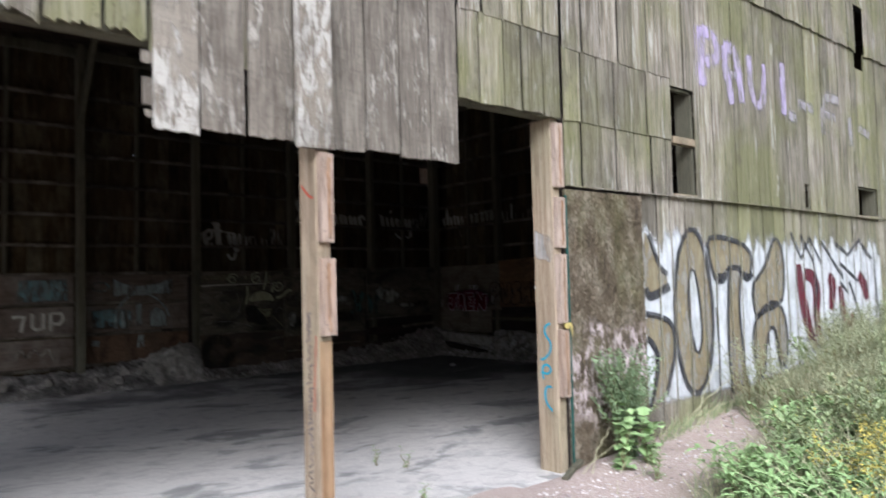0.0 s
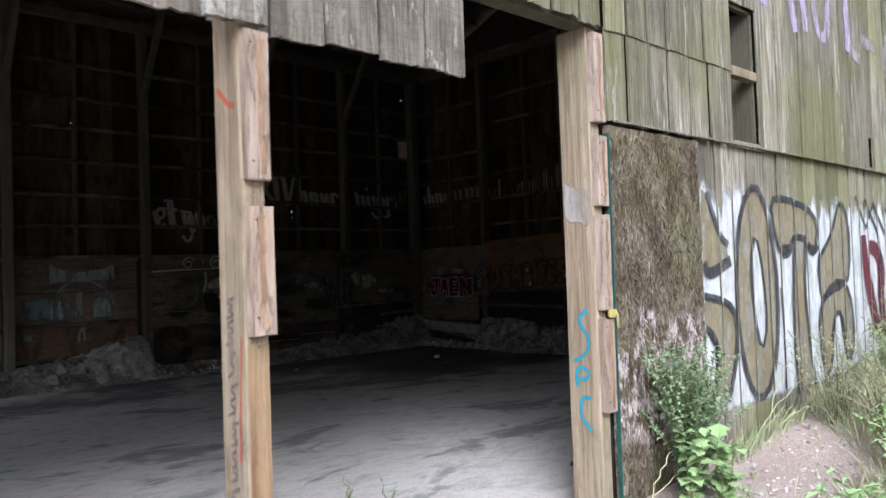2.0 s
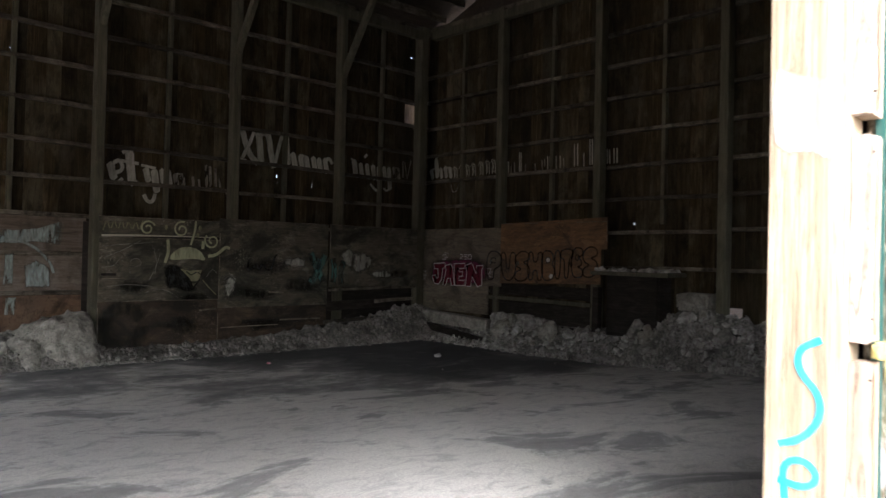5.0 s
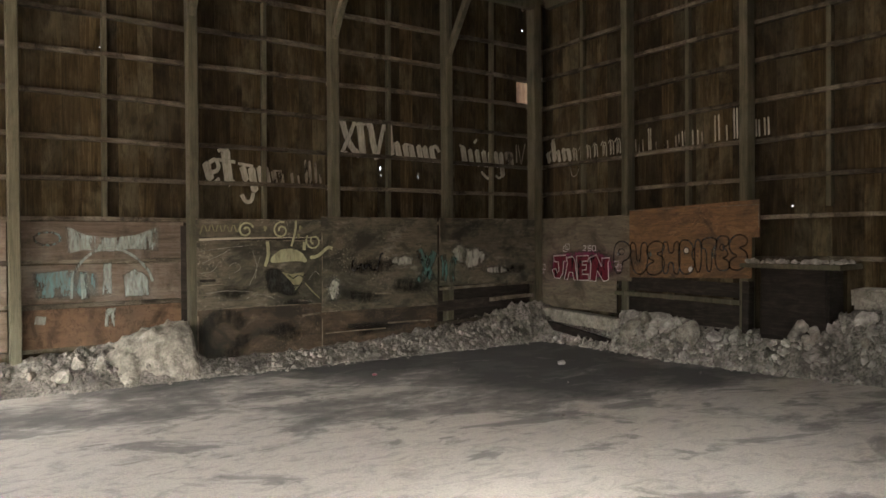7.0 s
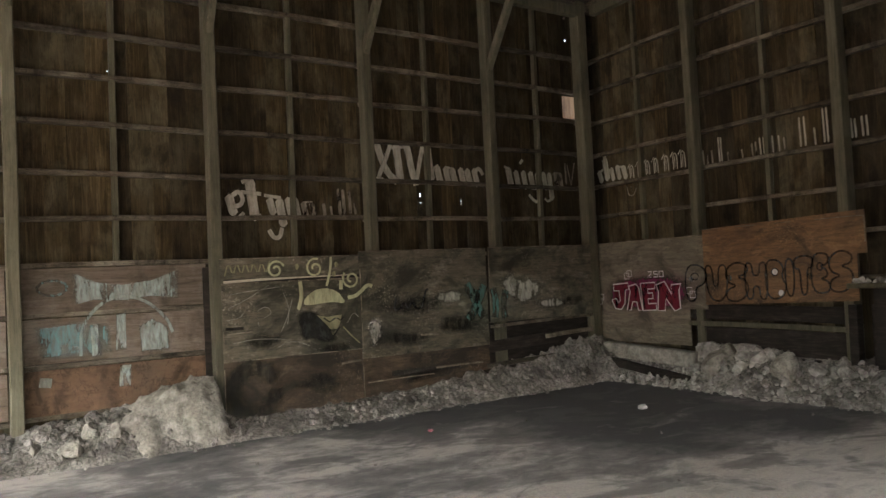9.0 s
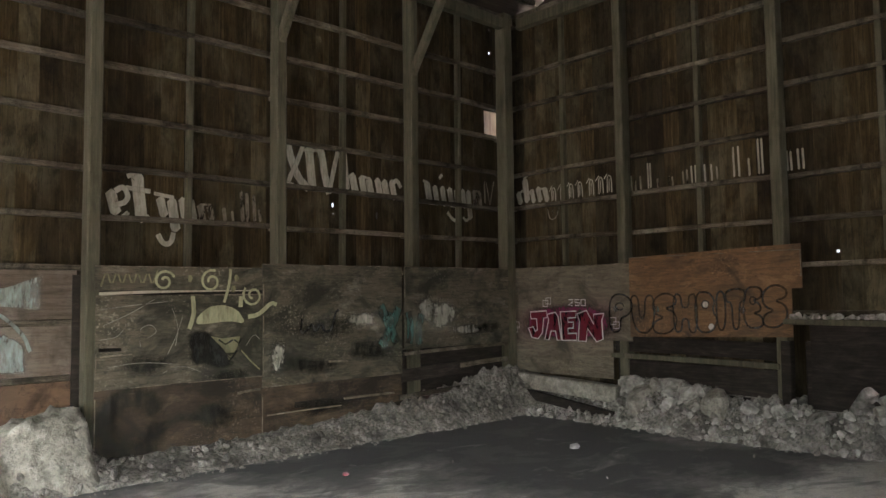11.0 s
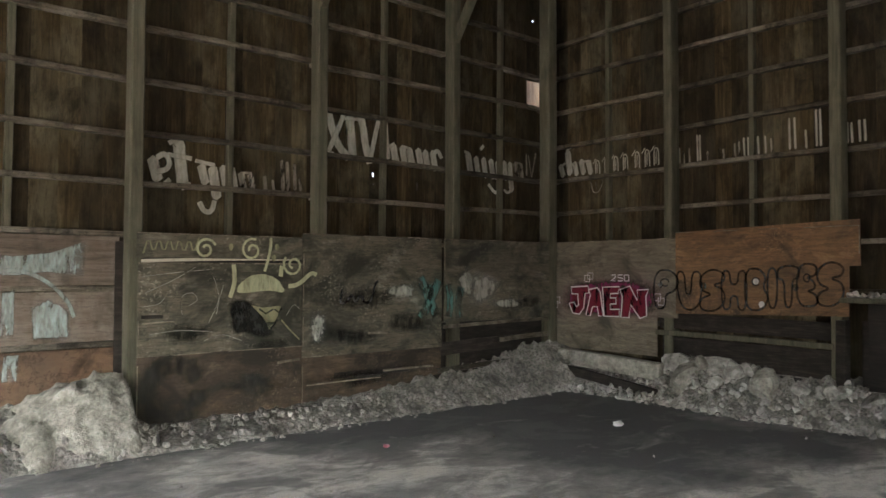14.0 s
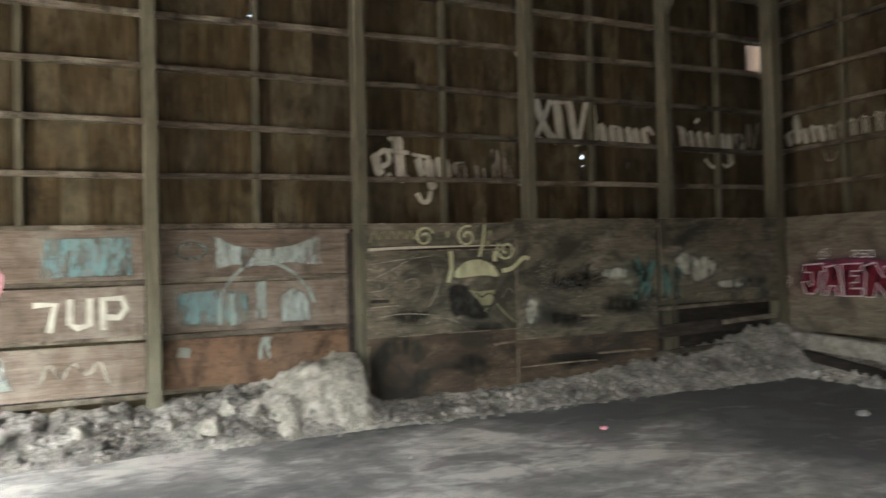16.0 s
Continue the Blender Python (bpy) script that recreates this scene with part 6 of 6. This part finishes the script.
chunk_mass("grey debris heaped on the shelf", [(13.03 + RND.random() * 0.42, RND.uniform(9.0, 10.35), RND.uniform(0.02, 0.06), 1.51) for _ in range(90)])

# caked lime heap against the post
bm = bmesh.new()
N = 40
rows = []
for j in range(N + 1):
    row = []
    for i in range(N + 1):
        u, v = i / N, j / N
        x, y = 4.5 + 2.02 * u, 14.1 + 0.85 * v + 0.16 * (1 - v) * noise.noise((u * 9, 0, 3))
        rise = math.sin(min(1.0, u / 0.82) * math.pi / 2) ** 1.1 * min(1.0, (1 - u) / 0.05)
        lump = 0.4 * noise.noise((x * 2.6, y * 2.6, 7)) + 0.2 * noise.noise((x * 8, y * 8, 7)) + 0.16 * noise.noise((x * 21, y * 21, 7))
        h = 0.74 * rise ** 1.35 * math.sin(min(1.0, v * 1.15) * math.pi / 2) ** 1.2 * (1 + 0.45 * lump) + (0.03 * lump if v > 0 else 0)
        row.append(bm.verts.new((x, y, floor_z(x, y) - 0.04 + h)))
    rows.append(row)
for j in range(N):
    for i in range(N):
        bm.faces.new((rows[j][i], rows[j][i + 1], rows[j + 1][i + 1], rows[j + 1][i]))
tagged(part("lime_heap", bm, "lime", None, "", True), "pale caked lime heap slumped against a post", "heap", kind="stuff")

# litter on the floor
def crumpled(name, x, y, size, mat, label):
    bm = bmesh.new()
    bmesh.ops.create_icosphere(bm, subdivisions=2, radius=size)
    for v in bm.verts:
        v.co *= 1 + 0.5 * noise.noise(v.co * (2.2 / size) + Vector((x, y, 0)))
        v.co.z *= 0.55
        v.co += Vector((x, y, floor_z(x, y) + size * 0.45))
    tagged(part(name, bm, mat, None), label, "litter")


crumpled("crumpled_wrapper", 8.44, 12.97, 0.034, "litter_red", "crumpled red foil wrapper on the floor")
crumpled("foam_scrap", 11.13, 12.11, 0.06, "litter_white", "white scrap of foam on the floor")
crumpled("bark_scrap", 5.57, 4.50, 0.035, "black_wood_and_shade", "small black scrap on the pale floor")
for x, y, s in ((9.6, 12.6, 0.03), (12.9, 9.7, 0.05), (7.2, 12.0, 0.025), (10.2, 11.0, 0.02), (8.8, 9.6, 0.02), (6.3, 12.9, 0.03), (12.1, 10.4, 0.03), (12.75, 9.3, 0.06)):
    chunk(x, y, s, floor_z(x, y))

# ---- plants outside ----
def blade(verts, faces, base, tip, width, bend):
    """A narrow leaf blade of three pieces, bent over."""
    d = tip - base
    side = d.cross(Vector((RND.uniform(-1, 1), RND.uniform(-1, 1), 0.3))).normalized() * width / 2
    k = len(verts)
    for f, w in ((0.0, 0.7), (0.4, 1.0), (0.75, 0.7)):
        p = base + d * f + bend * f * f
        verts += [tuple(p - side * w), tuple(p + side * w)]
    verts.append(tuple(base + d + bend))
    faces += [(k, k + 1, k + 3, k + 2), (k + 2, k + 3, k + 5, k + 4), (k + 4, k + 5, k + 6)]


def leaf_at(verts, faces, p, out, size, droop=0.2, width=0.5):
    """A pointed leaf folded along its midrib."""
    out = out.normalized()
    side = out.cross(Vector((0, 0, 1)))
    side = side.normalized() if side.length > 0.01 else Vector((1, 0, 0))
    up = side.cross(out)
    k = len(verts)
    if size > 0.08 and width > 0.35:
        # a broad, lobed leaf
        for f, w in ((0.0, 0.0), (0.12, 0.62), (0.34, 0.5), (0.48, 0.9), (0.72, 0.42), (1.0, 0.0)):
            c = p + out * size * f - Vector((0, 0, droop * size * f * f * 1.6))
            lift = up * size * 0.12 * w
            s = side * size * width * 0.55 * w
            verts += [tuple(c - s + lift), tuple(c), tuple(c + s + lift)]
        for i in range(5):
            a = k + 3 * i
            faces += [(a, a + 1, a + 4, a + 3), (a + 1, a + 2, a + 5, a + 4)]
        return
    mid, end = p + out * size * 0.5 + up * size * 0.08, p + out * size - Vector((0, 0, droop * size))
    verts += [tuple(p), tuple(mid - side * size * width * 0.5 + up * size * 0.06), tuple(mid - up * size * 0.02), tuple(mid + side * size * width * 0.5 + up * size * 0.06), tuple(end)]
    faces += [(k, k + 1, k + 2), (k, k + 2, k + 3), (k + 1, k + 4, k + 2), (k + 2, k + 4, k + 3)]


def stem_at(verts, faces, a, b, r):
    d = (b - a).normalized()
    s = d.cross(Vector((0.3, 0.9, 0.1))).normalized()
    t = d.cross(s)
    k = len(verts)
    for p, q in ((a, r), (b, r * 0.5)):
        for i in range(4):
            verts.append(tuple(p + (s * math.cos(i * 1.571) + t * math.sin(i * 1.571)) * q))
    faces += [(k + i, k + (i + 1) % 4, k + 4 + (i + 1) % 4, k + 4 + i) for i in range(4)]


def plant(name, label, at, height, spread, stems, leaves, size, mat, width=0.5, flowers=0, group="", droop=0.2):
    """A weed or shrub: leaning stems, leaves up their length, perhaps flower sprays at their tips."""
    ob = thing(name, label, "plant", at, group)
    sv, sf, lv, lf, fv, ff = [], [], [], [], [], []
    base = Vector(at)
    for i in range(stems):
        a = RND.uniform(0, 6.28)
        lean = Vector((math.cos(a), math.sin(a), 0)) * spread * RND.uniform(0.15, 1)
        h = height * RND.uniform(0.55, 1)
        foot = base + lean * 0.2
        p = foot
        for k in range(1, 5):
            f = k / 4
            q = foot + lean * f * f + Vector((RND.uniform(-0.03, 0.03), RND.uniform(-0.03, 0.03), h * f))
            stem_at(sv, sf, p, q, 0.006 * (1.25 - f))
            for j in range(max(1, leaves // (stems * 4))):
                out = Vector((RND.uniform(-1, 1), RND.uniform(-1, 1), RND.uniform(-0.1, 0.8)))
                leaf_at(lv, lf, p.lerp(q, RND.random()), out, size * RND.uniform(0.6, 1.2), droop, width)
            p = q
        for j in range(flowers):
            f = RND.uniform(0.62, 1.04)
            arm = Vector((RND.gauss(0, 1), RND.gauss(0, 1), 0.2)) * 0.075 * (1.08 - f)
            c = foot + lean * f * f + Vector((0, 0, h * f)) + arm + Vector((RND.gauss(0, 0.012), RND.gauss(0, 0.012), RND.gauss(0, 0.012)))
            leaf_at(fv, ff, c, Vector((RND.uniform(-1, 1), RND.uniform(-1, 1), RND.uniform(0, 1))), 0.02, 0.1, 0.9)
    under(mesh_object("stem", sv, sf, "stem"), ob)
    under(mesh_object("foliage", lv, lf, mat), ob)
    if fv:
        under(mesh_object("blossom", fv, ff, "flower"), ob)
    return ob


def at_ground(x, y):
    return (x, y, ground_z(x, y) - 0.01)


plant("wall_shrub", "grey-green small-leaved shrub growing against the wall", at_ground(5.30, 3.42), 0.92, 0.27, 70, 7600, 0.045, "leaf_grey", 0.55)
plant("broad_leaf_weed", "fresh green broad-leaved weed at the wall foot", at_ground(5.06, 3.30), 0.58, 0.17, 6, 56, 0.115, "leaf_bright", 1.15)
plant("broad_leaf_weed", "fresh green broad-leaved weed at the wall foot", at_ground(5.28, 3.22), 0.46, 0.15, 6, 56, 0.11, "leaf_bright", 1.15)
plant("small_weed", "small dark green weed at the path edge", at_ground(4.98, 2.95), 0.3, 0.1, 5, 70, 0.06, "leaf_weed", 0.4)
for x, y, h in ((3.97, 5.05, 0.24), (4.07, 4.78, 0.22), (3.55, 3.9, 0.12)):
    plant("sprig", "thin yellow-green sprig in a crack of the floor", (x, y, floor_z(x, y)), h, 0.06, 3, 16, 0.05, "leaf_bright", 0.4)
# dead stalks at the foot of the jamb
for a, b in (((4.80, 3.5, 0.30), (5.35, 3.42, 0.52)), ((4.85, 3.45, 0.31), (5.15, 3.46, 0.62)), ((6.2, 3.5, 0.43), (7.1, 3.48, 0.8)), ((6.3, 3.45, 0.44), (7.0, 3.4, 0.62)), ((6.5, 3.5, 0.45), (6.9, 3.5, 0.95))):
    ob = part("dead_stalk", lumber(a, b, 0.006, 0.006, 0.001, 0.04, 9), "straw", None)
    tagged(ob, "dry bent stalk leaning at the wall foot", "plant", "dead stalks")
stick = part("stick", lumber((4.62, 3.52, 0.30), (4.95, 3.62, 0.36), 0.05, 0.04, 0.008, 0.01), "stud", None)
tagged(stick, "grey stick lying at the foot of the jamb", "stick")

goldenrod = plant("goldenrod", "yellow flowering goldenrod beside the path", at_ground(5.3, 1.45), 0.54, 0.34, 12, 420, 0.07, "leaf_weed", 0.28, 55, "weeds beside the path")
weed_a = plant("tall_weed", "bushy green weed beside the path", at_ground(6.0, 1.8), 0.62, 0.35, 14, 560, 0.085, "leaf_weed", 0.35, 0, "weeds beside the path")
weed_b = plant("tall_weed", "pale feathery green weed beside the path", at_ground(7.2, 2.2), 0.75, 0.4, 24, 1100, 0.05, "leaf_pale", 0.2, 0, "weeds beside the path")
weed_c = plant("broad_leaf_weed", "low fresh green weed beside the path", at_ground(4.6, 1.9), 0.38, 0.3, 12, 300, 0.09, "leaf_bright", 0.4, 0, "weeds beside the path")
weed_d = plant("tall_weed", "green weed with scattered yellow flowers", at_ground(5.6, 2.2), 0.55, 0.35, 12, 460, 0.075, "leaf_weed", 0.4, 2, "weeds beside the path")


def sown(proto, spots):
    for x, y in spots:
        m = Matrix.Translation(at_ground(x, y)) @ Matrix.Rotation(RND.uniform(0, 6.28), 4, "Z")
        copy_thing(proto, m)


def scatter(n, x0, x1, y0, y1, keep):
    out = []
    while len(out) < n:
        x, y = RND.uniform(x0, x1), RND.uniform(y0, y1)
        if keep(x, y):
            out.append((x, y))
    return out


def off_path(x, y, margin=0.0):
    """The weeds keep clear of the trodden strip along the wall and of the way in."""
    return x - y > 2.25 + 1.4 * margin and y < min(3.45, 2.68 + max(0, x - 6.2) * 0.8) - margin


sown(goldenrod, scatter(9, 4.4, 6.2, 0.9, 2.2, lambda x, y: 0.28 * (x - 0.2) < y + 0.2 < 0.385 * (x - 0.2)))
sown(weed_a, scatter(26, 4.6, 13, -1, 3.3, lambda x, y: off_path(x, y, 0.45)))
sown(weed_b, scatter(64, 5.8, 13, 0.8, 3.4, lambda x, y: off_path(x, y, 0.3 if x < 7 else 0.05)))
sown(weed_b, scatter(22, 7.8, 12.5, 2.3, 3.4, off_path))
sown(weed_a, scatter(12, 8.0, 12.5, 2.3, 3.4, off_path))
sown(weed_c, scatter(46, 3.9, 7, 0.6, 2.6, off_path))
sown(weed_d, scatter(26, 4.6, 10, 0, 3, lambda x, y: off_path(x, y, 0.4)))

# loose pebbles on the trodden path
pv, pf = [], []
for i in range(2600):
    x, y = RND.uniform(3.0, 8.2), RND.uniform(1.6, 3.5)
    if off_path(x - 0.3, y) or x - y < 0.8:
        continue
    r = RND.uniform(0.006, 0.018)
    c = Vector((x, y, ground_z(x, y) + r * 0.2))
    k = len(pv)
    pv += [tuple(c + Vector((a * r * RND.uniform(0.7, 1.3), b * r * RND.uniform(0.7, 1.3), e * r * 0.6))) for a, b, e in ((1, 0, 0), (0, 1, 0), (-1, 0, 0), (0, -1, 0), (0, 0, 1), (0, 0, -1))]
    pf += [(k, k + 1, k + 4), (k + 1, k + 2, k + 4), (k + 2, k + 3, k + 4), (k + 3, k, k + 4), (k + 1, k, k + 5), (k + 2, k + 1, k + 5), (k + 3, k + 2, k + 5), (k, k + 3, k + 5)]
tagged(mesh_object("pebbles", pv, pf, "pebble"), "scattered pale pink and grey pebbles on the path", "gravel", kind="stuff")

# grass
gv, gf, dv, df = [], [], [], []
for i in range(40000):
    x, y = RND.uniform(3.2, 14), RND.uniform(-2, 3.45)
    edge = off_path(x, y)
    if not edge and RND.random() > 0.03:
        continue
    if not edge and (x < 4.4 or y > 3.4):
        continue
    p = Vector(at_ground(x, y))
    h = RND.uniform(0.1, 0.22 if not off_path(x, y, 0.25) else 0.34 if not off_path(x, y, 0.5) else 0.5) if edge else RND.uniform(0.05, 0.16)
    lean = Vector((RND.gauss(0, 0.35), RND.gauss(0, 0.35), 0)) * h
    dry = noise.noise((x * 0.7, y * 0.7, 9)) + RND.uniform(-0.3, 0.3) > -0.22
    blade(dv if dry else gv, df if dry else gf, p, p + Vector((0, 0, h)) + lean * 0.4, 0.006 if h < 0.2 else 0.008, lean)
for i in range(700):
    x = RND.uniform(5.9, 9.5)
    p = Vector(at_ground(x, RND.uniform(3.44, 3.6)))
    h = RND.uniform(0.05, 0.18)
    lean = Vector((RND.gauss(0, 0.4), -abs(RND.gauss(0, 0.25)), 0)) * h
    dry = RND.random() < 0.45
    blade(dv if dry else gv, df if dry else gf, p, p + Vector((0, 0, h)) + lean * 0.4, 0.009, lean)
tagged(mesh_object("grass", gv, gf, "leaf_weed"), "long green grass beside the path", "grass", kind="stuff")
tagged(mesh_object("dry_grass", dv, df, "straw"), "long straw-coloured grass beside the path", "grass", kind="stuff")


# ---- beyond the end of the shed ----
def stepped_stack(x, y, n):
    """A stack of sawn timber under pale sheets."""
    ob = thing("timber_stack", "tall stack of pale sawn boards beyond the shed", "timber", (x, y, 0.9))
    z = 0.95
    for i in range(n):
        h = RND.uniform(0.16, 0.3)
        part("layer", box(x + RND.uniform(-0.1, 0.1), x + 4, y + RND.uniform(-0.1, 0.1), y + 3, z, z + h, 0.01), "cleat" if i % 2 else "beige", ob)
        z += h + 0.06
        part("spacer", box(x + 0.3, x + 3.6, y + 0.2, y + 2.8, z - 0.07, z + 0.01), "black_wood_and_shade", ob)


stepped_stack(19.5, 4.4, 13)


def tree(x, y, h):
    ob = thing("tree", "broad green tree in the distance", "tree", at_ground(x, y), "distant trees")
    z0 = ground_z(x, y)
    part("trunk", lumber((x, y, z0 - 0.1), (x + 0.2, y, z0 + h * 0.6), 0.35, 0.35, 0.1, 0.1), "stud", ob)
    lv, lf = [], []
    lobes = [(Vector((x + RND.gauss(0, h * 0.16), y + RND.gauss(0, h * 0.16), z0 + h * RND.uniform(0.4, 0.9))), h * RND.uniform(0.1, 0.18)) for _ in range(16)]
    for c, r in lobes:
        for _ in range(170):
            d = Vector((RND.gauss(0, 1), RND.gauss(0, 1), RND.gauss(0, 1))).normalized()
            leaf_at(lv, lf, c + d * r * RND.uniform(0.7, 1.1), d + Vector((0, 0, 0.3)), 0.45, 0.3, 0.8)
    under(mesh_object("crown", lv, lf, "leaf_weed"), ob)


for x, y, h in ((30, 6, 7), (34, 1, 8), (27, -3, 6)):
    tree(x, y, h)
